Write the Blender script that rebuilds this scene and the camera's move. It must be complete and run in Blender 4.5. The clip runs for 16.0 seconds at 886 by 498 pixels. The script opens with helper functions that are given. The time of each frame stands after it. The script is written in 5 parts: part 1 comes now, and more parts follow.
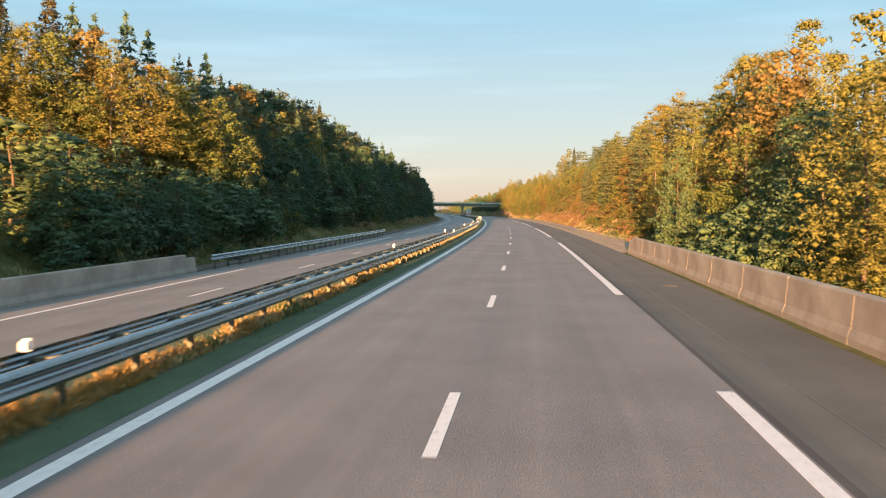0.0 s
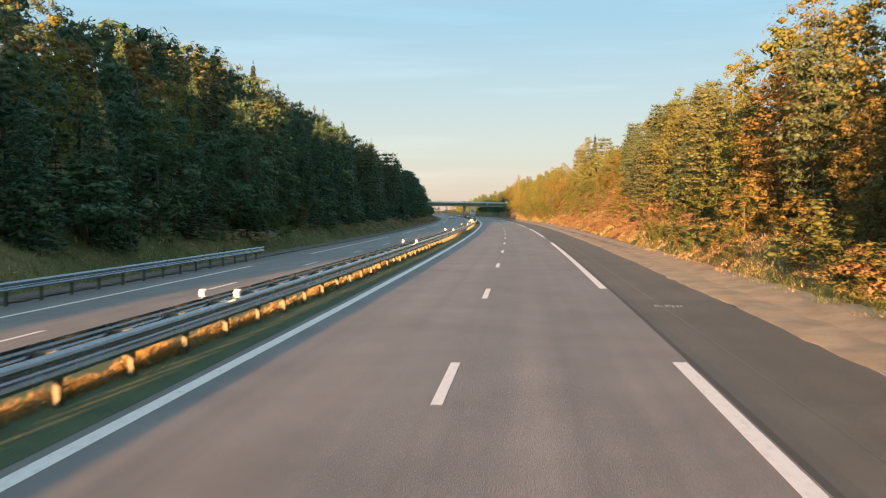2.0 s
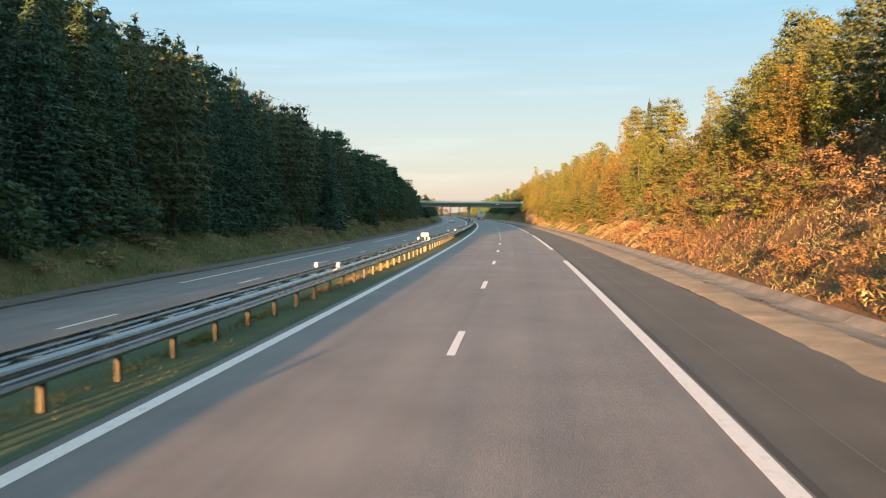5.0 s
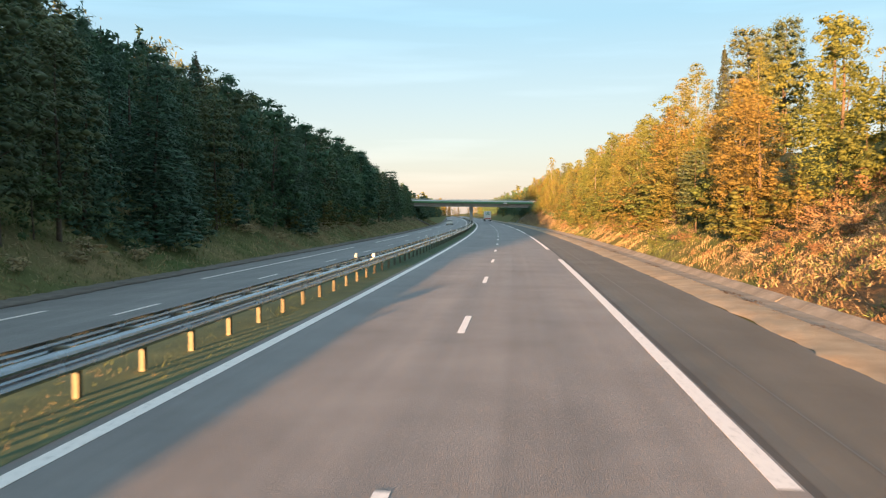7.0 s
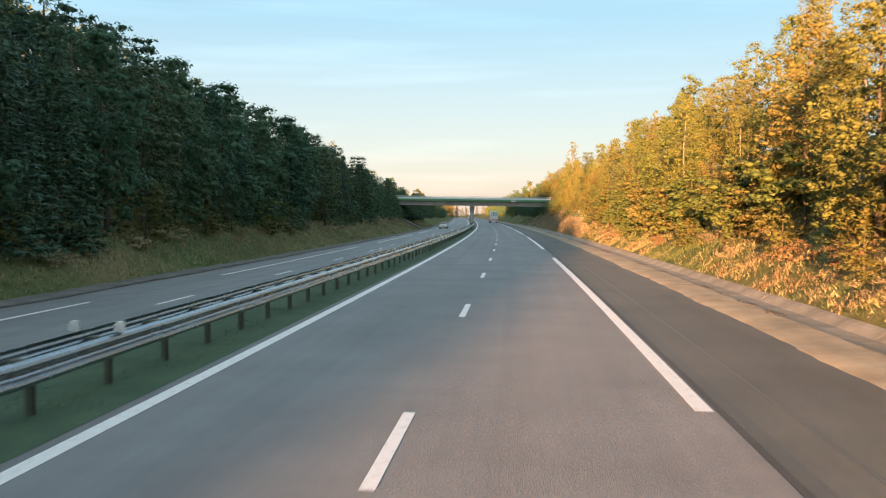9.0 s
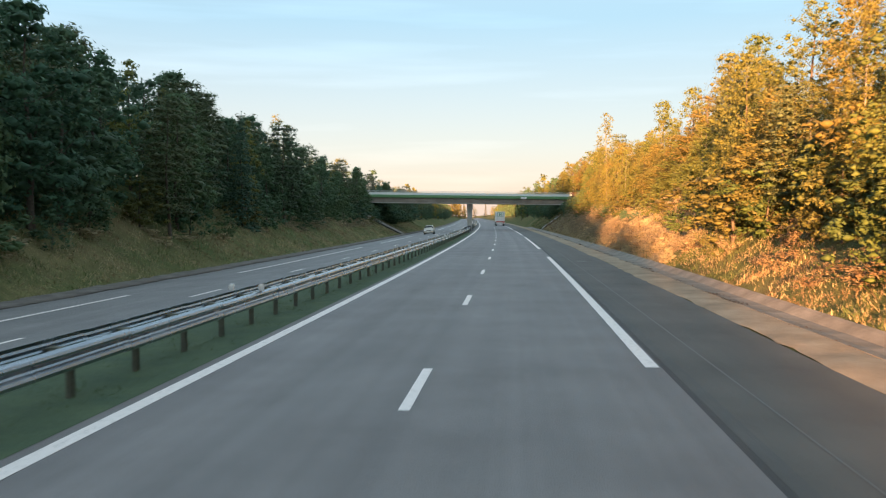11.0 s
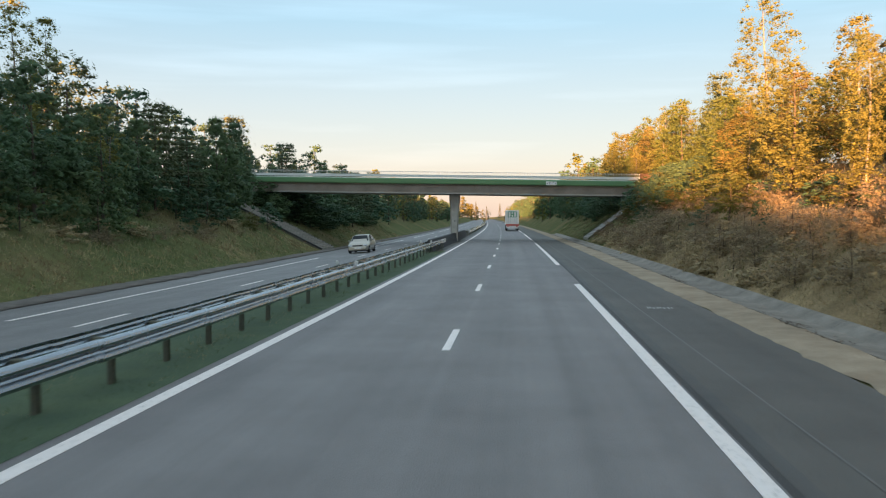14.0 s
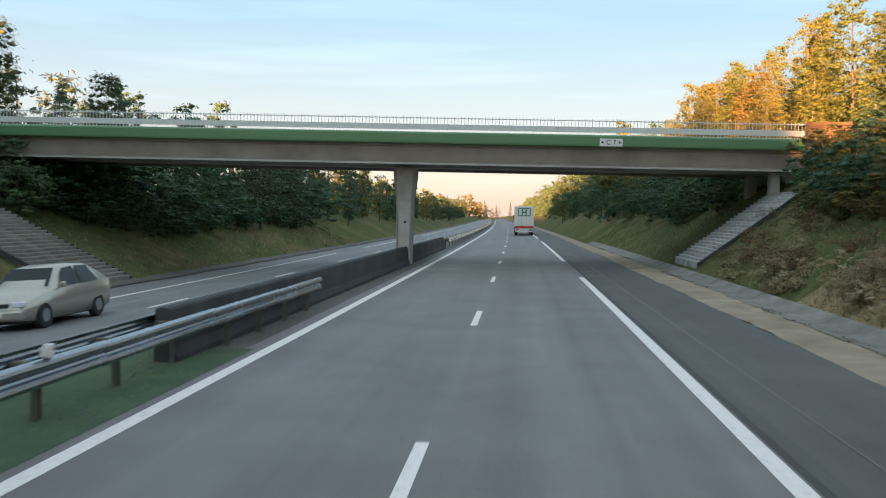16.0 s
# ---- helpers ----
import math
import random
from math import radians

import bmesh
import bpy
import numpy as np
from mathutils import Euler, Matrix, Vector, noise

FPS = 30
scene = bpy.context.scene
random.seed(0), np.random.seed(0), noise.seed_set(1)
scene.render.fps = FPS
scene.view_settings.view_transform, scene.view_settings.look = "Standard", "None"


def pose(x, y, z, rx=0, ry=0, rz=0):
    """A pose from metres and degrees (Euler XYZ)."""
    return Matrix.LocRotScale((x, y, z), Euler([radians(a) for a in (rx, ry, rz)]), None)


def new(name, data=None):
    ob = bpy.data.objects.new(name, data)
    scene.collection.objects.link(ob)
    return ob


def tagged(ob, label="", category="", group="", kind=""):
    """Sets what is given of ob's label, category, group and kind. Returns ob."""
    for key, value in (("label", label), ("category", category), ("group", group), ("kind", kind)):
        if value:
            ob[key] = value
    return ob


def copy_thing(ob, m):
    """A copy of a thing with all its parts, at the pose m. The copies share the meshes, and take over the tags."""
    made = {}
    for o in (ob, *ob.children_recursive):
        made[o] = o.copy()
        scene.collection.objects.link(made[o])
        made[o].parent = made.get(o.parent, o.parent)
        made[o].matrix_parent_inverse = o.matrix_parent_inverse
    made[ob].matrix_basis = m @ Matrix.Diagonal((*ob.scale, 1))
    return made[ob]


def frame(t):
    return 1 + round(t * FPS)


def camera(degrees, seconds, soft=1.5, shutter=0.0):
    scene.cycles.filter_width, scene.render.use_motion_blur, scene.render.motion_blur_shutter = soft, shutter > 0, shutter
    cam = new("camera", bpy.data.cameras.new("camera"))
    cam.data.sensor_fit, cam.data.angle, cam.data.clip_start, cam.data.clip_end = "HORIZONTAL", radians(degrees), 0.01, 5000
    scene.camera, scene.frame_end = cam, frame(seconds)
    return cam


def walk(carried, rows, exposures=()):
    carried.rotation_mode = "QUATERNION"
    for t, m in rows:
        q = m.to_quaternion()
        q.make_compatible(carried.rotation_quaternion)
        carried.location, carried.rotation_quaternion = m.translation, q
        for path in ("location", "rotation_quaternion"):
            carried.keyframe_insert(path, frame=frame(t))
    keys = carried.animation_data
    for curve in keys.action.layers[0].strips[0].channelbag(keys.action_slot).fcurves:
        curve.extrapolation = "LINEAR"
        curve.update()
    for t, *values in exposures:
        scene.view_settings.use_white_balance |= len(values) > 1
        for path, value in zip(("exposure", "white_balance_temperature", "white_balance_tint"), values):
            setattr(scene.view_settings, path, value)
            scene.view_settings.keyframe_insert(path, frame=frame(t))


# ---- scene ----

# ---------------------------------------------------------------- road line
# The road bends gently to its left; all places are given by s (along), lat (to the right of the lane line) and z.
S0, S1 = -400, 2600
GRID = np.arange(S0, S1 + 1, 1.0)
KNOTS = [-50, 100, 200, 300, 400, 520, 700, 900]
BEND = np.interp(GRID, KNOTS, [3.187e-4, 3.431e-4, 3.208e-4, 2.531e-4, 1.445e-4, 1.015e-4, 0.310e-4, 0])
SAG = np.interp(GRID, KNOTS, [-0.058e-4, -0.079e-4, -0.187e-4, -0.021e-4, 0.119e-4, 0.048e-4, 0.029e-4, 0])
ZERO = -S0
TH = np.cumsum(BEND); TH -= TH[ZERO]
RX = np.cumsum(-np.sin(TH)); RX -= RX[ZERO]
RY = np.cumsum(np.cos(TH)); RY -= RY[ZERO]
SL = np.cumsum(SAG); SL -= SL[ZERO]
RZ = np.cumsum(SL); RZ -= RZ[ZERO]


def heading(s):
    return float(np.interp(s, GRID, TH))


def rd(s, lat=0.0, z=0.0):
    a = heading(s)
    return Vector((float(np.interp(s, GRID, RX)) + lat * math.cos(a), float(np.interp(s, GRID, RY)) + lat * math.sin(a),
                   float(np.interp(s, GRID, RZ)) + z))


def rd_many(s, lat, z):
    s, lat, z = np.broadcast_arrays(np.asarray(s, float), np.asarray(lat, float), np.asarray(z, float))
    a = np.interp(s, GRID, TH)
    return np.stack([np.interp(s, GRID, RX) + lat * np.cos(a), np.interp(s, GRID, RY) + lat * np.sin(a), np.interp(s, GRID, RZ) + z], -1)


def stand(s, lat, z=0.0, turn=0.0):
    """Pose on the road: x to the right, y along."""
    return Matrix.Translation(rd(s, lat, z)) @ Matrix.Rotation(heading(s) + radians(turn), 4, "Z")


# ---------------------------------------------------------------- camera
cam = camera(54.98, 16.0, soft=1.1, shutter=0.14)
EYE = 2.431
PATH = [  # seconds, s, lat, yaw against the road, pitch, roll
    (0.0, -8.20, 1.001, 6.039, -2.613, 0.179),
    (0.5, 4.26, 1.005, 5.951, -2.628, 0.010),
    (1.0, 16.69, 1.037, 5.881, -2.622, -0.053),
    (1.5, 29.11, 1.080, 5.822, -2.602, -0.050),
    (2.0, 41.51, 1.126, 5.771, -2.574, -0.010),
    (2.5, 53.90, 1.167, 5.726, -2.543, 0.045),
    (3.0, 66.27, 1.199, 5.684, -2.512, 0.100),
    (3.5, 78.62, 1.221, 5.644, -2.482, 0.144),
    (4.0, 90.96, 1.233, 5.604, -2.453, 0.172),
    (4.5, 103.29, 1.236, 5.563, -2.428, 0.183),
    (5.0, 115.60, 1.233, 5.522, -2.405, 0.177),
    (5.5, 127.90, 1.226, 5.480, -2.384, 0.158),
    (6.0, 140.18, 1.218, 5.436, -2.365, 0.130),
    (6.5, 152.46, 1.212, 5.393, -2.345, 0.096),
    (7.0, 164.72, 1.209, 5.349, -2.326, 0.063),
    (7.5, 176.97, 1.212, 5.305, -2.305, 0.034),
    (8.0, 189.21, 1.222, 5.263, -2.283, 0.012),
    (8.5, 201.44, 1.239, 5.223, -2.259, -0.000),
    (9.0, 213.66, 1.262, 5.186, -2.233, -0.002),
    (9.5, 225.87, 1.290, 5.153, -2.205, 0.008),
    (10.0, 238.08, 1.322, 5.124, -2.176, 0.026),
    (10.5, 250.27, 1.353, 5.100, -2.147, 0.051),
    (11.0, 262.46, 1.382, 5.081, -2.118, 0.078),
    (11.5, 274.64, 1.405, 5.070, -2.090, 0.102),
    (12.0, 286.81, 1.418, 5.065, -2.066, 0.117),
    (12.5, 298.97, 1.418, 5.067, -2.047, 0.118),
    (13.0, 311.13, 1.402, 5.078, -2.033, 0.100),
    (13.5, 323.28, 1.370, 5.096, -2.027, 0.057),
    (14.0, 335.43, 1.321, 5.123, -2.029, -0.012),
    (14.5, 347.57, 1.257, 5.158, -2.040, -0.110),
    (15.0, 359.71, 1.182, 5.202, -2.060, -0.232),
    (15.5, 371.84, 1.105, 5.255, -2.089, -0.372),
    (16.0, 383.96, 1.036, 5.318, -2.124, -0.518),
]


def cam_pose(s, lat, yaw, pitch, roll):
    tilt = float(np.interp(s, GRID, SL))
    return (Matrix.Translation(rd(s, lat, EYE)) @ Matrix.Rotation(heading(s) + radians(yaw), 4, "Z") @ Matrix.Rotation(radians(pitch) + tilt, 4, "X")
            @ Matrix.Rotation(radians(roll), 4, "Y") @ Matrix.Rotation(radians(90), 4, "X"))


walk(cam, [(t, cam_pose(*row)) for t, *row in PATH], [(0.0, 2.78, 5920, -5), (3.5, 2.70, 5920, -5), (6.0, 2.95, 5950, -5), (9.0, 3.0, 6020, -4), (11.5, 3.03, 6250, 1), (12.5, 2.99, 6270, 1), (13.5, 2.94, 6290, 1), (14.5, 3.03, 6310, 2), (16.0, 3.07, 6330, 2)])

# ---------------------------------------------------------------- light
SUN_UP, SUN_AZ = 3.12, 184.6
world = bpy.data.worlds.new("world")
scene.world = world
world.use_nodes = True
wn = world.node_tree
sky = wn.nodes.new("ShaderNodeTexSky")
sky.sky_type = "NISHITA"
sky.sun_disc = False
sky.sun_elevation, sky.sun_rotation = radians(SUN_UP + 2.05), radians(SUN_AZ)
sky.air_density, sky.dust_density, sky.ozone_density = 1.0, 0.8, 1.5
bg = wn.nodes["Background"]
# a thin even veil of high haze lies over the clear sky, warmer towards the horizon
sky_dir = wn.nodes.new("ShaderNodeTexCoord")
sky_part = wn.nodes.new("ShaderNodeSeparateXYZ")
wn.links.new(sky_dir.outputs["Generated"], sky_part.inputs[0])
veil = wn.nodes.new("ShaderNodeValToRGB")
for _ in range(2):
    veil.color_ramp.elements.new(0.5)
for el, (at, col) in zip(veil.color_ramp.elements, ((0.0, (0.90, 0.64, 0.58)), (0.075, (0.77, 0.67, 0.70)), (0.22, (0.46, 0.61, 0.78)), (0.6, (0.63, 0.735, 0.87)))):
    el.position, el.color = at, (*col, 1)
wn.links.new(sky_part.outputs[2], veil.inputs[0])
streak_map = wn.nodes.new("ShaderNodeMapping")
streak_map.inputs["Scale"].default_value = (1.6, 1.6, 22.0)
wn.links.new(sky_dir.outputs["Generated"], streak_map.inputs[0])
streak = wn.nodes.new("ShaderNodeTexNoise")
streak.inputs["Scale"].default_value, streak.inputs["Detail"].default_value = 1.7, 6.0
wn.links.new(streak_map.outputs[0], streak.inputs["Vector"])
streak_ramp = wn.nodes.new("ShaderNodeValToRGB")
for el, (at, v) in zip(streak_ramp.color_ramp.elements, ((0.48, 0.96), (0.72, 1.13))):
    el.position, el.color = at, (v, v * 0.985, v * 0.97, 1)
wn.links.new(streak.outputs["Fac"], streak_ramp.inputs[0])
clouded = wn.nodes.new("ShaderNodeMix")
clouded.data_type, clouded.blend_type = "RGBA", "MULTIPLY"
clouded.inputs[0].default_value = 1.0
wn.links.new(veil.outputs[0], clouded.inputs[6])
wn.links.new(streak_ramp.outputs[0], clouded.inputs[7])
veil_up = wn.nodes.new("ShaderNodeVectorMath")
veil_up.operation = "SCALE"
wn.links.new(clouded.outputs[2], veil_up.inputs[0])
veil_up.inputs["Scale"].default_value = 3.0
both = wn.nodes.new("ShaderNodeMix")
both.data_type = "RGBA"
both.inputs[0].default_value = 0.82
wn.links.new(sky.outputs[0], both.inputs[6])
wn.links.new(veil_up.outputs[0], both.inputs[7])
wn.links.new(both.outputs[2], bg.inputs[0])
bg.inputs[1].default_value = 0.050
sun_data = bpy.data.lights.new("sun", "SUN")
sun_data.energy, sun_data.color, sun_data.angle = 5.0, (1.0, 0.435, 0.17), radians(0.55)
sun = new("sun", sun_data)
to_sun = Vector((math.sin(radians(SUN_AZ)) * math.cos(radians(SUN_UP)), math.cos(radians(SUN_AZ)) * math.cos(radians(SUN_UP)), math.sin(radians(SUN_UP))))
sun.matrix_world = Matrix.Translation((0, -50, 60)) @ to_sun.to_track_quat("Z", "Y").to_matrix().to_4x4()


# ---------------------------------------------------------------- materials
def material(name):
    m = bpy.data.materials.new(name)
    m.use_nodes = True
    t = m.node_tree
    return m, t, t.nodes["Principled BSDF"], t.nodes["Material Output"]


def node(t, kind, **values):
    n = t.nodes.new(kind)
    for k, v in values.items():
        if k in n.inputs:
            n.inputs[k].default_value = v
    return n


def ramp(t, source, stops):
    r = t.nodes.new("ShaderNodeValToRGB")
    e = r.color_ramp.elements
    while len(e) < len(stops):
        e.new(0.5)
    for el, (p, c) in zip(e, stops):
        el.position, el.color = p, (*c, 1) if len(c) == 3 else (c[0],) * 3 + (1,)
    t.links.new(source, r.inputs[0])
    return r.outputs[0]


def mixed(t, a, b, fac, how="MIX"):
    m = t.nodes.new("ShaderNodeMix")
    m.data_type, m.blend_type = "RGBA", how
    for value, i in ((fac, 0), (a, 6), (b, 7)):
        if isinstance(value, (int, float)):
            m.inputs[i].default_value = value
        elif isinstance(value, tuple):
            m.inputs[i].default_value = (*value, 1)
        else:
            t.links.new(value, m.inputs[i])
    return m.outputs[2]


def coords(t, scale, use="Object"):
    c = t.nodes.new("ShaderNodeTexCoord")
    mp = t.nodes.new("ShaderNodeMapping")
    mp.inputs["Scale"].default_value = scale
    t.links.new(c.outputs[use], mp.inputs[0])
    return mp.outputs[0]


def noise_of(t, scale, vector=None, detail=4.0, rough=0.6):
    n = node(t, "ShaderNodeTexNoise", Scale=scale, Detail=detail, Roughness=rough)
    if vector:
        t.links.new(vector, n.inputs["Vector"])
    return n.outputs["Fac"]


def bumped(t, bsdf, height, strength=0.3, distance=0.02):
    b = node(t, "ShaderNodeBump", Strength=strength, Distance=distance)
    t.links.new(height, b.inputs["Height"])
    t.links.new(b.outputs[0], bsdf.inputs["Normal"])


def surface(name, dark, light, scale=3.0, fine=60.0, rough=0.85, metal=0.0, bump=0.3, distance=0.01, spec=0.5, vary=0.0):
    """Two-tone weathered surface with blotches, grain and relief."""
    m, t, b, _ = material(name)
    v = coords(t, (1, 1, 1))
    n1, n2 = noise_of(t, scale, v, 5), noise_of(t, fine, v, 2)
    c = ramp(t, n1, [(0.3, dark), (0.7, light)])
    c = mixed(t, c, ramp(t, n2, [(0.3, (0.75,)), (0.7, (1.15,))]), 0.6, "MULTIPLY")
    if vary:
        o = t.nodes.new("ShaderNodeObjectInfo")
        c = mixed(t, c, ramp(t, o.outputs["Random"], [(0, (1 - vary,)), (1, (1 + vary,))]), 1.0, "MULTIPLY")
    t.links.new(c, b.inputs["Base Color"])
    t.links.new(ramp(t, n1, [(0.2, (rough - 0.08,)), (0.8, (min(1, rough + 0.08),))]), b.inputs["Roughness"])
    b.inputs["Metallic"].default_value = metal
    b.inputs["Specular IOR Level"].default_value = spec
    if bump:
        bumped(t, b, n2, bump, distance)
    return m


def asphalt(name, dark, light, streak=0.5, rough=0.72):
    """Rolled asphalt laid along the road: lengthwise wear, patches and stone grain."""
    m, t, b, _ = material(name)
    along, flat = coords(t, (1.6, 0.03, 1), "UV"), coords(t, (1, 1, 1), "UV")
    wide = coords(t, (0.35, 0.06, 1), "UV")
    n1, n2, n3, n4 = noise_of(t, 1.0, along, 5), noise_of(t, 0.4, flat, 5), noise_of(t, 55, flat, 2), noise_of(t, 1.0, wide, 4)
    c = ramp(t, n2, [(0.3, dark), (0.7, light)])
    c = mixed(t, c, ramp(t, n1, [(0.3, (0.78,)), (0.7, (1.14,))]), streak, "MULTIPLY")
    c = mixed(t, c, ramp(t, n4, [(0.3, (0.84,)), (0.7, (1.12,))]), 0.7, "MULTIPLY")
    tracks = noise_of(t, 1.0, coords(t, (1.3, 0.004, 1), "UV"), 3)
    c = mixed(t, c, ramp(t, tracks, [(0.35, (0.86,)), (0.65, (1.09,))]), 0.8, "MULTIPLY")
    c = mixed(t, c, ramp(t, n3, [(0.3, (0.72,)), (0.72, (1.25,))]), 0.55, "MULTIPLY")
    t.links.new(c, b.inputs["Base Color"])
    t.links.new(ramp(t, n1, [(0.2, (rough - 0.06,)), (0.8, (rough + 0.08,))]), b.inputs["Roughness"])
    b.inputs["Specular IOR Level"].default_value = 0.5
    bumped(t, b, n3, 0.7, 0.022)
    return m


def paint(name, colour, worn):
    m, t, b, _ = material(name)
    v = coords(t, (1, 1, 1), "UV")
    n = noise_of(t, 9, v, 6, 0.75)
    c = ramp(t, n, [(0.34, worn), (0.46, colour), (0.8, tuple(min(1, x * 1.08) for x in colour))])
    t.links.new(c, b.inputs["Base Color"])
    b.inputs["Roughness"].default_value = 0.6
    bumped(t, b, n, 0.08, 0.002)
    return m


def leaves(name, colours, trans=0.42, rough=0.55):
    """Leaves: the colour goes from tree to tree and from leaf to leaf; light comes through."""
    m, t, b, out = material(name)
    o = t.nodes.new("ShaderNodeObjectInfo")
    g = t.nodes.new("ShaderNodeNewGeometry")
    n = len(colours)
    c = ramp(t, o.outputs["Random"], [(i / max(1, n - 1), col) for i, col in enumerate(colours)])
    patch = noise_of(t, 0.35, coords(t, (1, 1, 1)), 3)
    c = mixed(t, c, ramp(t, patch, [(0.3, (0.72,)), (0.7, (1.28,))]), 0.9, "MULTIPLY")
    c = mixed(t, c, ramp(t, g.outputs["Random Per Island"], [(0, (0.86, 0.88, 0.9)), (0.6, (1.0, 1.0, 1.0)), (1, (1.14, 1.1, 0.97))]), 1.0, "MULTIPLY")
    speck = noise_of(t, 7.0, coords(t, (1, 1, 1)), 3, 0.7)
    c = mixed(t, c, ramp(t, speck, [(0.3, (0.78, 0.8, 0.8)), (0.7, (1.2, 1.18, 1.14))]), 0.75, "MULTIPLY")
    bumped(t, b, speck, 0.5, 0.06)
    t.links.new(c, b.inputs["Base Color"])
    b.inputs["Roughness"].default_value = rough
    b.inputs["Specular IOR Level"].default_value = 0.25
    tr = t.nodes.new("ShaderNodeBsdfTranslucent")
    t.links.new(c, tr.inputs[0])
    mx = node(t, "ShaderNodeMixShader", Fac=trans)
    t.links.new(b.outputs[0], mx.inputs[1])
    t.links.new(tr.outputs[0], mx.inputs[2])
    t.links.new(mx.outputs[0], out.inputs[0])
    return m


def plain(name, colour, rough=0.5, metal=0.0, emit=0.0):
    m, t, b, _ = material(name)
    n = noise_of(t, 14, coords(t, (1, 1, 1)), 4)
    t.links.new(ramp(t, n, [(0.25, tuple(x * 0.85 for x in colour)), (0.75, tuple(min(1, x * 1.08) for x in colour))]), b.inputs["Base Color"])
    b.inputs["Roughness"].default_value, b.inputs["Metallic"].default_value = rough, metal
    if emit:
        b.inputs["Emission Color"].default_value, b.inputs["Emission Strength"].default_value = (*colour, 1), emit
    return m


M_LANE = asphalt("lane_asphalt", (0.184, 0.172, 0.167), (0.246, 0.232, 0.226), 0.6, 0.64)
M_SHOULDER = asphalt("shoulder_asphalt", (0.096, 0.093, 0.082), (0.142, 0.136, 0.120), 0.35, 0.72)
M_SEAM = asphalt("seam_asphalt", (0.055, 0.055, 0.055), (0.085, 0.083, 0.08), 0.6, 0.75)
M_OPP = asphalt("far_lane_asphalt", (0.18, 0.175, 0.172), (0.25, 0.242, 0.235), 0.5, 0.62)
M_WHITE = paint("road_paint", (0.88, 0.81, 0.76), (0.55, 0.50, 0.46))
M_CONC = surface("gutter_concrete", (0.15, 0.135, 0.112), (0.34, 0.31, 0.265), 1.1, 40, 0.9, vary=0.12)
M_SAND = surface("sandy_verge", (0.25, 0.195, 0.13), (0.44, 0.355, 0.25), 0.9, 30, 0.95, bump=0.5, distance=0.02)
M_WALL = surface("parapet_concrete", (0.24, 0.215, 0.18), (0.42, 0.385, 0.33), 0.9, 35, 0.9, vary=0.03)
# dirty dark concrete; the tone also holds the shade on the median wall
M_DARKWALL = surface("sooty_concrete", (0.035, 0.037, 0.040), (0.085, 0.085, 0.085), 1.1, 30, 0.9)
M_STEEL = surface("galvanised_steel", (0.255, 0.288, 0.32), (0.335, 0.37, 0.405), 1.2, 18, 0.25, 0.92, 0.04, 0.002)
M_POST = surface("post_steel", (0.105, 0.11, 0.082), (0.165, 0.16, 0.122), 4, 30, 0.8, 0.0, 0.1, 0.003)
M_PLASTIC = plain("white_plastic", (0.82, 0.81, 0.78), 0.5)
M_BARK = surface("bark", (0.055, 0.042, 0.03), (0.13, 0.10, 0.075), 6, 30, 0.95, bump=0.6, distance=0.03)
M_BIRCH = surface("birch_bark", (0.08, 0.07, 0.06), (0.33, 0.30, 0.27), 5, 14, 0.8, bump=0.3, distance=0.01)
M_BROAD = leaves("broad_leaves", [(0.135, 0.172, 0.049), (0.150, 0.181, 0.050), (0.167, 0.183, 0.052), (0.189, 0.186, 0.053), (0.206, 0.179, 0.053), (0.203, 0.151, 0.054)])
M_BIRCHLEAF = leaves("birch_leaves", [(0.177, 0.200, 0.054), (0.203, 0.212, 0.056), (0.230, 0.217, 0.059), (0.189, 0.204, 0.054)])
M_GREEN = leaves("dark_leaves", [(0.068, 0.136, 0.080), (0.084, 0.150, 0.080), (0.110, 0.164, 0.074), (0.072, 0.136, 0.086)], 0.35)
M_FIR = leaves("fir_needles", [(0.062, 0.122, 0.086), (0.078, 0.140, 0.092), (0.098, 0.150, 0.082), (0.070, 0.128, 0.096)], 0.25)
M_NEEDLE = leaves("pine_needles", [(0.078, 0.112, 0.060), (0.095, 0.122, 0.060), (0.118, 0.135, 0.060)], 0.22)
M_SPRUCE = leaves("spruce_needles", [(0.042, 0.058, 0.035), (0.062, 0.069, 0.037), (0.088, 0.080, 0.040)], 0.14)
M_RUST = leaves("autumn_fern", [(0.18, 0.12, 0.068), (0.24, 0.17, 0.10), (0.21, 0.125, 0.064)], 0.3)
M_STRAW = leaves("dry_grass", [(0.41, 0.335, 0.20), (0.49, 0.40, 0.24)], 0.35)
M_OCHRE = leaves("ochre_grass", [(0.33, 0.225, 0.08), (0.40, 0.285, 0.115)], 0.4)
M_TURF = leaves("green_grass", [(0.10, 0.14, 0.045), (0.12, 0.15, 0.05)], 0.3)
M_SHRUB = leaves("autumn_shrub", [(0.095, 0.14, 0.042), (0.13, 0.15, 0.044), (0.18, 0.14, 0.045), (0.12, 0.145, 0.044)])
M_DRY = leaves("withered_bush", [(0.327, 0.262, 0.172), (0.396, 0.318, 0.208), (0.267, 0.219, 0.144), (0.421, 0.335, 0.216)], 0.42)
M_BRIDGEC = surface("bridge_concrete", (0.34, 0.32, 0.285), (0.54, 0.51, 0.46), 0.7, 25, 0.88)
M_BEAM = surface("weathered_beam", (0.20, 0.165, 0.135), (0.32, 0.27, 0.225), 0.6, 20, 0.8)
M_GREENP = plain("green_fascia_paint", (0.115, 0.24, 0.105), 0.45)
M_RAILP = plain("pale_rail_paint", (0.72, 0.73, 0.70), 0.5)
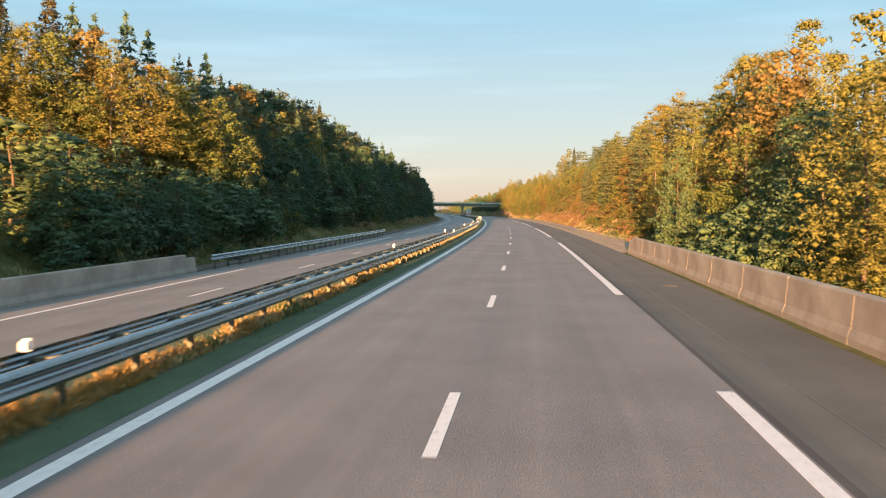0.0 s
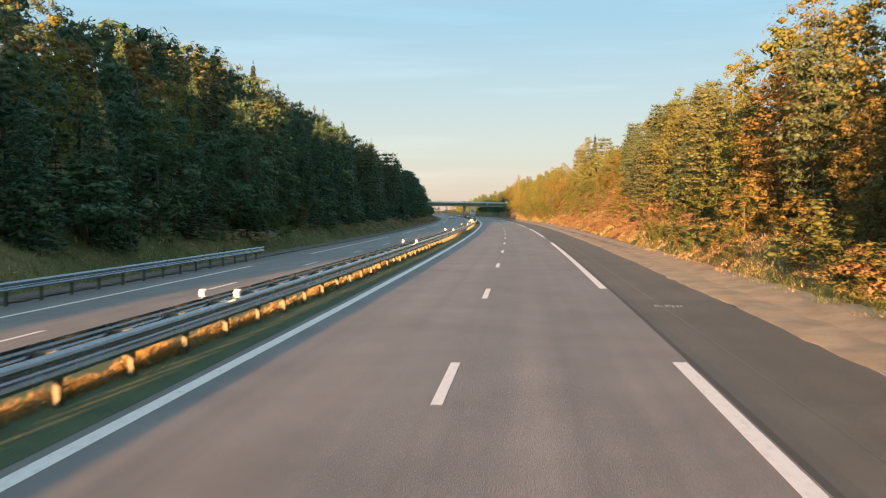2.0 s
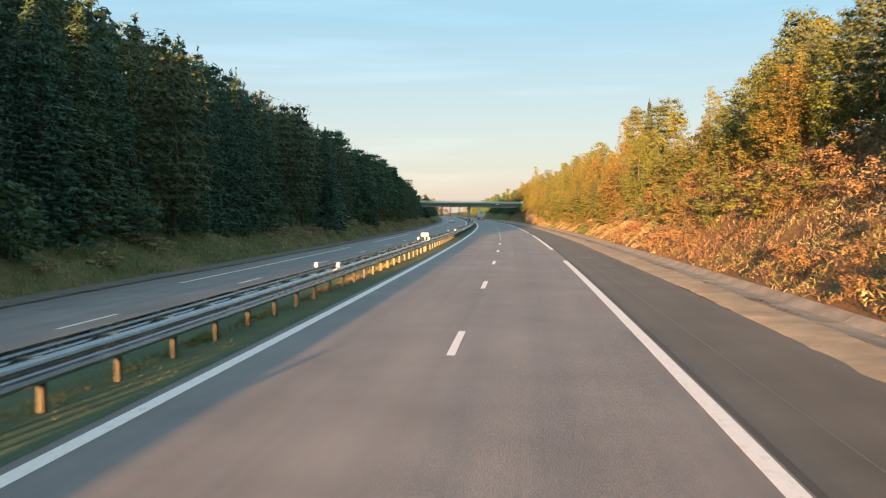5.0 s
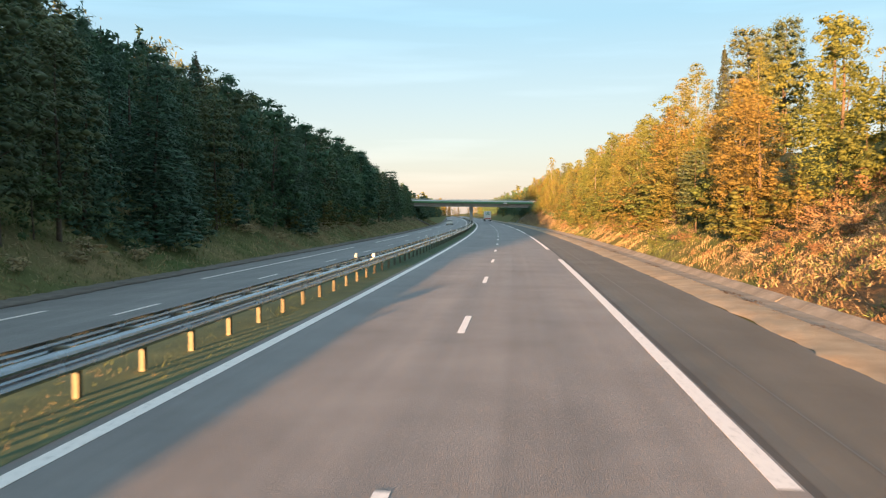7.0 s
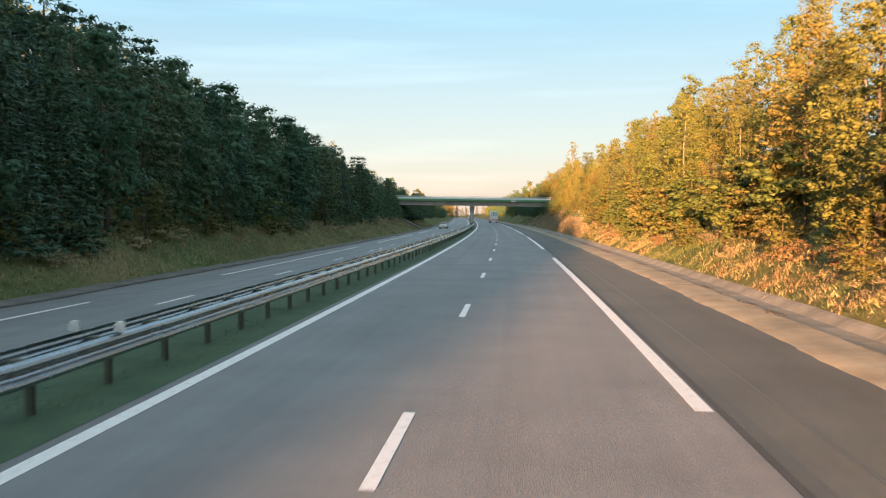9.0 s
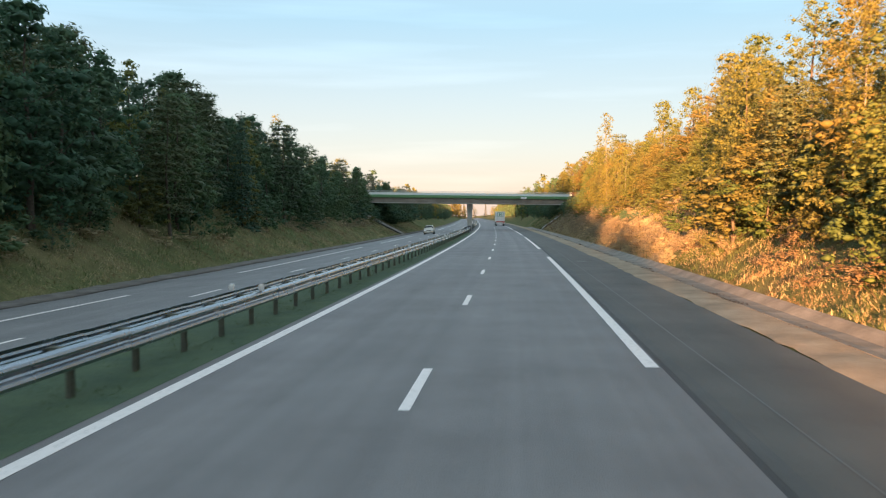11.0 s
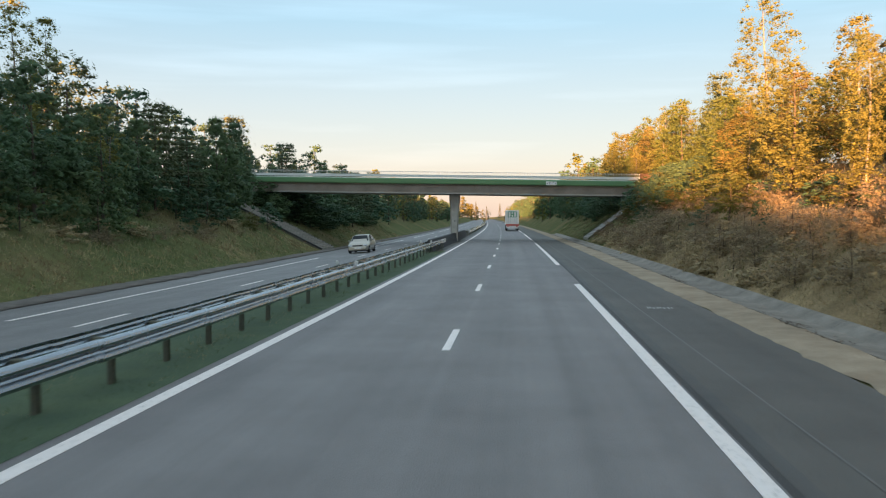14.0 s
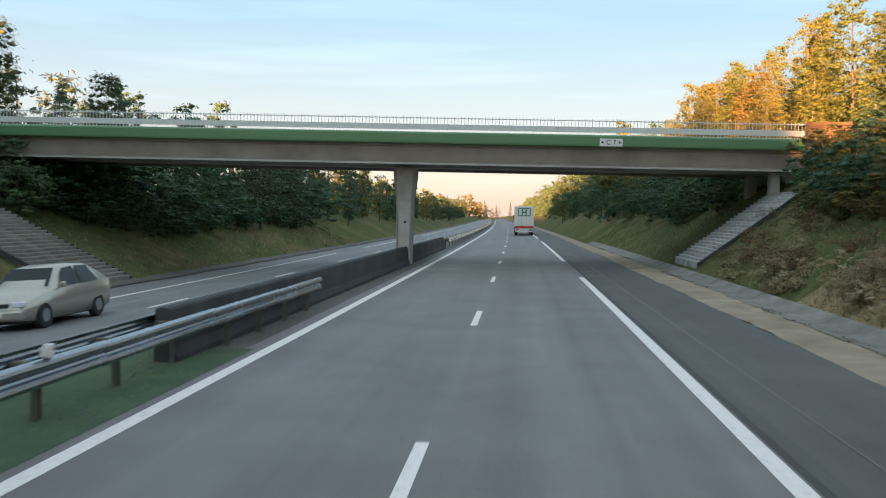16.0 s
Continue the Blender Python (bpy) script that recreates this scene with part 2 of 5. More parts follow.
M_WOOD = surface("brown_fence_wood", (0.09, 0.05, 0.03), (0.17, 0.10, 0.058), 2, 25, 0.85, vary=0.15)


# ---------------------------------------------------------------- mesh tools
def put(name, mesh, mat=None, parent=None, m=None, label=""):
    ob = new(name, mesh)
    if mat is not None and not mesh.materials:
        mesh.materials.append(mat)
    if parent is not None:
        ob.parent = parent
    if m is not None:
        ob.matrix_basis = m
    if label:
        ob["label"] = label
    return ob


def thing(name, m=None, label="", category="", group="", kind=""):
    e = new(name)
    e.empty_display_size = 0.2
    if m is not None:
        e.matrix_basis = m
    return tagged(e, label, category, group, kind)


def done(bm, name, mat=None, smooth=False):
    me = bpy.data.meshes.new(name)
    bmesh.ops.recalc_face_normals(bm, faces=bm.faces[:])
    bm.to_mesh(me)
    bm.free()
    if mat is not None:
        me.materials.append(mat)
    if smooth:
        me.polygons.foreach_set("use_smooth", [True] * len(me.polygons))
    return me


def add_box(bm, x0, x1, y0, y1, z0, z1, bevel=0.0):
    r = bmesh.ops.create_cube(bm, size=1, matrix=Matrix.Translation(((x0 + x1) / 2, (y0 + y1) / 2, (z0 + z1) / 2)) @ Matrix.Diagonal((x1 - x0, y1 - y0, z1 - z0, 1)))
    if bevel:
        edges = {e for v in r["verts"] for e in v.link_edges}
        bmesh.ops.bevel(bm, geom=list(edges), offset=bevel, segments=1, affect="EDGES", clamp_overlap=True)
    return r["verts"]


def box_mesh(name, x0, x1, y0, y1, z0, z1, mat=None, bevel=0.0):
    bm = bmesh.new()
    add_box(bm, x0, x1, y0, y1, z0, z1, bevel)
    return done(bm, name, mat)


def extrude(name, profile, y0, y1, mat=None, closed=True, smooth=False):
    """A profile of (x, z) drawn out along y."""
    bm = bmesh.new()
    a = [bm.verts.new((x, y0, z)) for x, z in profile]
    b = [bm.verts.new((x, y1, z)) for x, z in profile]
    n = len(profile)
    for i in range(n if closed else n - 1):
        j = (i + 1) % n
        bm.faces.new((a[i], a[j], b[j], b[i]))
    if closed:
        bm.faces.new(a[::-1])
        bm.faces.new(b)
    return done(bm, name, mat, smooth)


def quads(name, verts, faces, mat=None, uv=None, smooth=False, index=None):
    me = bpy.data.meshes.new(name)
    verts, faces = np.asarray(verts, np.float32), np.asarray(faces, np.int32)
    n, k = faces.shape
    me.vertices.add(len(verts))
    me.vertices.foreach_set("co", verts.ravel())
    me.loops.add(n * k)
    me.loops.foreach_set("vertex_index", faces.ravel())
    me.polygons.add(n)
    me.polygons.foreach_set("loop_start", np.arange(0, n * k, k, dtype=np.int32))
    me.polygons.foreach_set("use_smooth", np.broadcast_to(np.asarray(smooth, bool), n).copy())
    for x in (mat if isinstance(mat, (list, tuple)) else [mat]):
        if x is not None:
            me.materials.append(x)
    if index is not None:
        me.polygons.foreach_set("material_index", np.asarray(index, np.int32))
    if uv is not None:
        layer = me.uv_layers.new(name="UVMap")
        layer.data.foreach_set("uv", np.asarray(uv, np.float32)[faces.ravel()].ravel())
    me.update(calc_edges=True)
    return me


def ribbon(name, s0, s1, lats, zs, mat, step=4.0, thick=0.0):
    """A strip of surface that follows the road, with lat and s as its texture map."""
    n = max(2, int(math.ceil((s1 - s0) / step)) + 1)
    ss = np.linspace(s0, s1, n)
    lats, zs = list(lats), list(zs)
    if thick:
        lats, zs = [lats[0]] + lats + [lats[-1]], [zs[0] - thick] + zs + [zs[-1] - thick]
    k = len(lats)
    sg, lg = np.meshgrid(ss, lats, indexing="ij")
    zg = np.broadcast_to(np.array(zs), sg.shape)
    v = rd_many(sg, lg, zg).reshape(-1, 3)
    i = (np.arange(n - 1)[:, None] * k + np.arange(k - 1)[None]).ravel()
    f = np.stack([i, i + 1, i + k + 1, i + k], -1)
    return quads(name, v, f, mat, np.stack([lg.ravel(), sg.ravel()], -1))


def structure(name, mesh, label, category):
    return tagged(put(name, mesh), label, category, "", "structure")


# ---------------------------------------------------------------- ground
def opp_z(lat):
    return -0.25 + 0.0638 * (lat + 9.6)


TOP_L = ([-400, 5, 30, 60, 240, 330, 400, 440, 520, 700, 3000], [-3, -2, 7, 10, 10, 6.5, 5.5, 5.0, 4.0, 2.5, 2.0])
TOP_R = ([-400, 40, 75, 110, 150, 300, 350, 425, 470, 600, 800, 3000], [-2.0, -1.6, 1.2, 4.5, 6.2, 6.0, 4.6, 5.6, 5.0, 4.0, 2.0, 1.5])
PROFILE_LAT = np.array([-17.0, -16.6, -15.9, -6.1, -5.5, -4.0, -3.9, 6.4, 6.6, 8.4, 8.8])
PROFILE_Z = np.array([-0.66, -0.66, -0.75, -0.13, -0.09, -0.07, -0.10, -0.10, -0.07, -0.05, 0.0])


def ground(s, lat):
    s, lat = np.broadcast_arrays(np.asarray(s, float), np.asarray(lat, float))
    z = np.interp(lat, PROFILE_LAT, PROFILE_Z)
    tl, tr = np.interp(s, *TOP_L), np.interp(s, *TOP_R)
    d = np.maximum(0, -17.4 - lat)
    zl = np.where(tl > 0, np.minimum(d * 0.5, tl + np.maximum(0, d - 22) * 0.06), np.maximum(-d * 0.35, tl))
    d2 = np.maximum(0, lat - 8.8)
    zr = np.where(tr > 0, np.minimum(d2 * 0.74, tr + np.maximum(0, d2 - 9) * 0.10), np.maximum(-d2 * 0.5, tr))
    w = np.clip((np.maximum(d, d2) - 0.5) / 6, 0, 1) * np.clip((np.abs(s - 428) - 7) / 8, 0, 1)
    bump = 0.35 * np.sin(s * 0.31 + lat * 0.2) * np.sin(lat * 0.45 - s * 0.13) + 0.2 * np.sin(s * 0.83 + 1.3) * np.sin(lat * 0.9 + s * 0.4)
    return z + zl + zr + bump * w


def ground_material(name="roadside_ground", tones=((0.085, 0.12, 0.045), (0.13, 0.14, 0.06), (0.22, 0.18, 0.095))):
    m, t, b, _ = material(name)
    v = coords(t, (1, 1, 1), "UV")
    n1, n2, n3 = noise_of(t, 0.12, v, 5), noise_of(t, 1.4, v, 5), noise_of(t, 16, v, 3)
    c = ramp(t, n1, [(0.3, tones[0]), (0.5, tones[1]), (0.68, tones[2])])
    c = mixed(t, c, ramp(t, n2, [(0.3, (0.6, 0.62, 0.55)), (0.7, (1.25, 1.2, 1.1))]), 0.8, "MULTIPLY")
    c = mixed(t, c, ramp(t, n3, [(0.3, (0.6,)), (0.7, (1.35,))]), 0.7, "MULTIPLY")
    t.links.new(c, b.inputs["Base Color"])
    b.inputs["Roughness"].default_value = 1.0
    b.inputs["Specular IOR Level"].default_value = 0.1
    bumped(t, b, n3, 0.8, 0.08)
    return m


M_GROUND = [ground_material(), ground_material("fern_litter", ((0.13, 0.09, 0.055), (0.20, 0.13, 0.075), (0.27, 0.185, 0.11))),
            ground_material("straw_litter", ((0.20, 0.15, 0.09), (0.34, 0.26, 0.155), (0.46, 0.36, 0.21)))]
gs = np.concatenate([np.arange(-400, -80, 20), np.arange(-80, 560, 3.0), np.arange(560, 1000, 15), np.arange(1000, 2601, 80)])
gl = np.concatenate([[-2400, -1200, -600, -300, -160, -90, -60, -48], np.arange(-42, -17.9, 1.5), PROFILE_LAT, np.arange(9.6, 32, 1.2), [36, 45, 60, 90, 160, 300, 600, 1200, 2400]])
sg, lg = np.meshgrid(gs, gl, indexing="ij")
gv = rd_many(sg, lg, ground(sg, lg)).reshape(-1, 3)
k = len(gl)
gi = (np.arange(len(gs) - 1)[:, None] * k + np.arange(k - 1)[None]).ravel()
fs, fl_ = sg.ravel()[gi], lg.ravel()[gi]
ground_kind = np.where((fl_ > 8.5) & (fl_ < 21) & (fs > 45), np.where((fs > 100) & (fs < 192), 1, np.where((fs > 305) & (fs < 408), 2, 0)), 0)
structure("ground", quads("ground", gv, np.stack([gi, gi + 1, gi + k + 1, gi + k], -1), M_GROUND, np.stack([lg.ravel(), sg.ravel()], -1), True, ground_kind),
          "grassy cutting slopes with dry grass and bare earth", "ground")

# ---------------------------------------------------------------- carriageways and markings
FAR = 1300
road = structure("road", ribbon("road", -120, FAR, [-3.95, -2.6, -1.3, 0, 1.3, 2.6, 3.72], [0, 0, 0, 0, 0, 0, 0], M_LANE, 6, 0.12),
                 "warm grey worn asphalt carriageway with two lanes", "road")
structure("road_shoulder", ribbon("road_shoulder", -120, FAR, [3.84, 5.2, 6.48], [-0.012, -0.02, -0.035], M_SHOULDER, 6, 0.1),
          "dark grey asphalt hard shoulder beside the lanes", "road")
structure("road_seam", ribbon("road_seam", -120, FAR, [3.72, 3.84], [-0.004, -0.0118], M_SEAM, 6), "dark open joint between lane and shoulder", "road")
# narrow strip beside the joint, darker than the shoulder
M_BAND = asphalt("tarred_band", (0.080, 0.082, 0.078), (0.118, 0.118, 0.11), 0.5, 0.7)
structure("tarred_band", ribbon("tarred_band", -120, FAR, [3.84, 4.04], [-0.0085, -0.0092], M_BAND, 6), "darker tarred band along the lane joint", "road")
structure("joint_line", ribbon("joint_line", -120, FAR, [4.60, 4.632], [-0.0105, -0.0107], paint("pale_joint", (0.135, 0.133, 0.125), (0.10, 0.098, 0.092)), 6), "thin pale joint line in the hard shoulder", "road")
structure("road_opposite", ribbon("road_opposite", -120, FAR, [-15.9, -12.5, -9.6, -6.1], [opp_z(-15.9), opp_z(-12.5), opp_z(-9.6), opp_z(-6.1)], M_OPP, 6, 0.1),
          "grey asphalt carriageway beyond the median", "road")


def marking(name, s0, s1, lat, width, zf, parent, step=6.0):
    h = width / 2
    return put(name, ribbon(name, s0, s1, [lat - h, lat + h], [zf(lat - h) + 0.006, zf(lat + h) + 0.006], M_WHITE, step, 0.003), None, parent)


flat = lambda lat: 0.0
opposite = bpy.data.objects["road_opposite"]
marking("edge_line", -110, 900, -3.498, 0.225, flat, road)
DRIFT = [204, 221, 286, 305]
for i in range(-6, 62):
    marking("lane_dash", 13.0 * i, 13.0 * i + 3.0, float(np.interp(13.0 * i, DRIFT, [0.0, -0.075, -0.03, 0.0])), 0.15, flat, road, 3)
for i in range(-1, 16):
    marking("shoulder_line", 52.0 * i - 35.63, 52.0 * i + 3.37, 3.570, 0.225, lambda lat: 0.0, road)
for i in range(-2, 14):
    marking("edge_line", 52.0 * i + 46.3, 52.0 * i + 85.2, -13.05, 0.225, opp_z, opposite)
for i in range(-5, 60):
    marking("lane_dash", 13.0 * i + 4.5, 13.0 * i + 7.5, -9.6, 0.15, opp_z, opposite, 3)
marking("edge_line", -110, 900, -6.3, 0.2, opp_z, opposite)

M_MOSS = surface("mossy_median", (0.052, 0.092, 0.050), (0.10, 0.140, 0.072), 1.1, 22, 0.95, bump=0.6, distance=0.03)
structure("median_strip", ribbon("median_strip", -110, 399, [-6.1, -5.4, -4.7, -3.95, -3.78], [-0.06, -0.02, -0.015, 0.008, 0.005], M_MOSS, 6), "green mossy turf strip in the median", "median")
structure("median_paving", ribbon("median_paving", 399, 900, [-6.1, -5.4, -4.7, -3.95], [-0.06, -0.03, -0.03, -0.012], M_SHOULDER, 6), "dark paved median strip under the bridge", "median")

# ---------------------------------------------------------------- verges beside the hard shoulder
def ragged(name, s0, s1, lat_a, lat_b, za, zb, mat, wobble, seed, step=0.6):
    """A strip with an uneven inner edge."""
    r = np.random.default_rng(seed)
    ss = np.arange(s0, s1, step)
    n = len(ss)
    w = np.convolve(r.normal(0, 1, n + 20), np.ones(9) / 9, "same")[10:10 + n] * 2.2 + r.normal(0, 0.6, n)
    inner = lat_a + wobble * w
    cols = [inner, inner + 0.06, np.full(n, (lat_a + lat_b) / 2), np.full(n, lat_b)]
    zs = [np.full(n, za - 0.03), np.full(n, za), np.full(n, (za + zb) / 2 + 0.02), np.full(n, zb)]
    k = len(cols)
    lg2, zg2 = np.stack(cols, 1), np.stack(zs, 1) + np.concatenate([np.zeros((n, 1)), r.normal(0, 0.012, (n, k - 1))], 1)
    sg2 = np.repeat(ss[:, None], k, 1)
    v = rd_many(sg2, lg2, zg2).reshape(-1, 3)
    i = (np.arange(n - 1)[:, None] * k + np.arange(k - 1)[None]).ravel()
    return quads(name, v, np.stack([i, i + 1, i + k + 1, i + k], -1), mat, np.stack([lg2.ravel(), sg2.ravel()], -1), True)


structure("sandy_strip", ragged("sandy_strip", 40.8, 900, 6.46, 7.62, -0.012, 0.0, M_SAND, 0.055, 3), "beige sand and silt strip along the shoulder", "verge")
structure("dirt_verge", ragged("dirt_verge", 40.2, 96, 7.5, 9.2, 0.0, 0.16, M_SAND, 0.02, 6), "bare sandy earth at the foot of the bank", "verge")
structure("gravel_verge", ragged("gravel_verge", -110, 900, -15.75, -17.3, opp_z(-15.75) + 0.03, -0.6, surface("gravel", (0.09, 0.08, 0.068), (0.19, 0.17, 0.145), 1.5, 25, 0.95), 0.10, 4),
          "grey gravel strip beyond the far carriageway", "verge")

gutter = structure("drain_gutter", ribbon("gutter_bed", 92, 470, [7.62, 8.62], [-0.06, -0.05], M_CONC, 4), "concrete slab gutter with raised outer lip", "gutter")
slab = extrude("gutter_slab", [(-0.5, 0.0), (-0.2, -0.035), (0.15, -0.02), (0.40, 0.12), (0.52, 0.16), (0.52, -0.1), (-0.5, -0.1)], 0.004, 1.996, M_CONC)
rg = np.random.default_rng(8)
for i in range(188):
    s = 93 + 2 * i
    put("slab", slab, None, gutter, stand(s, 8.12 + rg.normal(0, 0.006), 0.005 + rg.normal(0, 0.0015), rg.normal(0, 0.1)))


# ---------------------------------------------------------------- concrete parapets and steel guardrails
def parapet(name, s0, s1, lat, z, side, label, mat):
    """Concrete safety wall cast in 4 m lengths; side: +1 when its foot widens to the right."""
    e = thing(name, stand(s0, lat, z), label, "barrier")
    prof = [(0.0, -0.15), (0.0, 0.10), (0.07, 0.28), (0.12, 0.88), (0.15, 0.92), (0.33, 0.92), (0.36, 0.88), (0.40, -0.15)]
    me = extrude("wall_length", [(x * side, zz) for x, zz in prof], 0.0015, 3.9985, mat)
    inv = e.matrix_basis.inverted()
    for i in range(int((s1 - s0) / 4)):
        put("wall_length", me, None, e, inv @ stand(s0 + 4 * i, lat, z))
    end = extrude("end_ramp", [(x * side, zz * (0.8 if zz > 0.3 else 1)) for x, zz in prof], 0.0, 1.2, mat)
    put("end_ramp", end, None, e, inv @ stand(s0 + 4 * int((s1 - s0) / 4), lat, z))
    return e


parapet("parapet_wall", -60, 40, 6.78, -0.03, 1, "pale concrete parapet wall along the hard shoulder", M_WALL)
parapet("parapet_wall", -60, 33.8, -15.5, opp_z(-15.5), -1, "weathered concrete parapet wall beside the far carriageway", M_WALL)
# the wall's dark colour has the shade it stands in painted in
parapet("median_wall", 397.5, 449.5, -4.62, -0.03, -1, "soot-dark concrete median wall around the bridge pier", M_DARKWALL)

W_BEAM = [(0.0, 0.465), (0.035, 0.47), (0.07, 0.495), (0.085, 0.53), (0.07, 0.565), (0.028, 0.598), (0.015, 0.625), (0.028, 0.652), (0.07, 0.685), (0.085, 0.72), (0.07, 0.755), (0.035, 0.78), (0.0, 0.785)]


def w_beam(side, lift, end=False):
    outer = [(x * side, z + lift) for x, z in W_BEAM]
    inner = [((x - 0.012) * side, z + lift) for x, z in W_BEAM][::-1]
    return extrude("rail_beam", outer + inner, 0.0, 4.06, M_STEEL)


def post_mesh(low, high):
    bm = bmesh.new()
    add_box(bm, -0.042, 0.042, -0.05, -0.043, low, high)
    add_box(bm, -0.042, 0.042, 0.043, 0.05, low, high)
    add_box(bm, -0.006, 0.006, -0.043, 0.043, low, high)
    return done(bm, "post", M_POST)


def spacer_mesh(a, b, z):
    bm = bmesh.new()
    add_box(bm, a, b, -0.06, 0.06, z - 0.09, z + 0.09, 0.012)
    return done(bm, "spacer", M_POST)


def guardrail(name, runs, lat, z, beams, label, step=2.0, low=-0.35):
    """beams: the offset of each beam from the posts, and the side it faces."""
    e = thing(name, stand(runs[0][0], lat, z), label, "guardrail")
    inv = e.matrix_basis.inverted()
    pm, sm = post_mesh(low, 0.72), spacer_mesh(min(min(o for o, _ in beams), -0.05), max(max(o for o, _ in beams), 0.05), 0.62)
    bms = [(o, w_beam(side, 0.02)) for o, side in beams]
    for s0, s1 in runs:
        for i in range(int((s1 - s0) / 4)):
            for o, me in bms:
                put("rail_beam", me, None, e, inv @ stand(s0 + 4 * i, lat + o, z))
        for i in range(int((s1 - s0) / step)):
            m = inv @ stand(s0 + 1.0 + step * i, lat, z)
            put("post", pm, None, e, m)
            put("spacer", sm, None, e, m)
    return e


guardrail("median_guardrail", [(-61.5, 398.5)], -4.68, -0.03, [(0.30, 1), (-0.30, -1)], "galvanised double-sided steel guardrail on posts in the median")
guardrail("median_guardrail", [(398.5, 406.5)], -4.47, -0.03, [(0.09, 1)], "galvanised steel rail end in front of the dark median wall")
guardrail("median_guardrail", [(450, 742)], -4.68, -0.03, [(0.30, 1), (-0.30, -1)], "galvanised double-sided steel guardrail beyond the bridge", 4.0)
guardrail("side_guardrail", [(34, 94)], -15.25, opp_z(-15.25), [(0.14, 1)], "single steel guardrail at the foot of the wooded slope")

# round white marker studs in pairs on the rails
bm = bmesh.new()
bmesh.ops.create_cone(bm, cap_ends=True, segments=14, radius1=0.058, radius2=0.058, depth=0.15)
stud_body = done(bm, "marker_body", M_PLASTIC)
M_REFLECT = plain("reflector", (0.72, 0.71, 0.69), 0.2)
stud_lens = box_mesh("reflector", -0.05, 0.05, -0.096, -0.08, -0.06, 0.05, M_REFLECT, 0.006)
stud = None
for i in range(-1, 16):
    s = 1.2 + 28.0 * i
    if 396 < s < 452:
        continue
    for lat in ((-4.34, -5.02) if i not in (0, 1) else (-4.9,)):
        m = stand(s, lat, 0.865)
        if stud is None:
            stud = thing("rail_marker", m, "white round plastic marker standing on the guardrail", "road marker", "markers along the median rail")
            put("marker_body", stud_body, None, stud)
            put("reflector", stud_lens, None, stud)
        else:
            copy_thing(stud, m)

M_PLATE = plain("cream_plate", (0.44, 0.40, 0.33), 0.6)
# small plate on a post in the median
plate = thing("marker_sign", stand(170.7, -4.75), "small cream plate on a short post in the median", "sign")
put("post", box_mesh("post", -0.045, 0.045, -0.04, 0.04, -0.3, 1.0, M_PLATE, 0.01), None, plate)
put("plate", box_mesh("plate", -0.24, 0.24, -0.065, -0.04, 0.93, 1.19, M_PLATE, 0.012), None, plate)
bm = bmesh.new()
for x in (-0.17, -0.05, 0.08):
    add_box(bm, x, x + 0.08, -0.069, -0.0655, 1.01, 1.12)
put("writing", done(bm, "writing", plain("grey_print", (0.3, 0.28, 0.24))), None, plate, None, "illegible grey printed bars")

# painted survey marks on the hard shoulder
M_WORN = paint("worn_paint", (0.36, 0.36, 0.34), (0.11, 0.11, 0.105))
survey = None
for s, lat, f in ((63.8, 4.75, 0.9), (162.5, 4.74, 0.8), (359.2, 5.2, 0.9)):
    m = stand(s, lat, -0.016, -4) @ Matrix.Diagonal((f, 1, 1, 1))
    if survey is None:
        survey = thing("painted_mark", m, "worn white painted strokes on the hard shoulder", "road marking", "painted marks")
        for x, w, y0, y1 in ((-0.34, 0.045, -0.28, 0.2), (-0.26, 0.04, -0.2, 0.26), (-0.17, 0.05, -0.28, 0.05), (-0.04, 0.05, -0.25, 0.2), (0.05, 0.045, -0.1, 0.24), (0.14, 0.05, -0.28, 0.1), (0.28, 0.045, -0.28, 0.22), (0.38, 0.05, -0.15, 0.2)):
            put("stroke", box_mesh("stroke", x, x + w, y0, y1, 0.0, 0.004, M_WORN), None, survey)
    else:
        copy_thing(survey, m @ Matrix.Diagonal((1 / survey.scale[0], 1, 1, 1)))

boxed = thing("painted_mark", stand(310.55, 5.17, -0.016, 24), "worn white painted ring mark on the hard shoulder", "road marking")
for x0, x1, y0, y1 in ((-0.20, -0.02, 0.16, 0.20), (-0.20, -0.16, 0.0, 0.16), (-0.10, 0.12, 0.06, 0.10), (0.08, 0.12, -0.12, 0.06), (-0.12, 0.08, -0.14, -0.10), (0.02, 0.22, -0.22, -0.18), (0.18, 0.22, -0.18, 0.0)):
    put("stroke", box_mesh("stroke", x0, x1, y0, y1, 0.0, 0.004, M_WORN), None, boxed)

# iron grate in the hard shoulder
grate = thing("drain_grate", stand(19.8, 5.52, -0.03), "dark cast-iron drain grate set in the hard shoulder", "drain")
for x0, x1, y0, y1 in ((-0.26, 0.26, -0.24, -0.20), (-0.26, 0.26, 0.20, 0.24), (-0.26, -0.22, -0.20, 0.20), (0.22, 0.26, -0.20, 0.20)):
    put("frame_bar", box_mesh("frame_bar", x0, x1, y0, y1, -0.02, 0.016, M_DARKWALL, 0.004), None, grate)
for i in range(6):
    put("slat", box_mesh("slat", -0.22, 0.22, -0.17 + 0.062 * i, -0.14 + 0.062 * i, -0.02, 0.012, M_DARKWALL), None, grate)

# small white reflector post on the dry bank
bank_post = thing("bank_marker", stand(321.2, 9.75, float(ground(321.2, 9.75))), "small white plastic marker post on the dry bank", "road marker")
put("post", box_mesh("post", -0.035, 0.035, -0.02, 0.02, -0.25, 0.5, M_PLASTIC, 0.008), None, bank_post)
put("band", box_mesh("band", -0.037, 0.037, -0.022, 0.022, 0.34, 0.42, M_DARKWALL, 0.004), None, bank_post, None, "dark band")

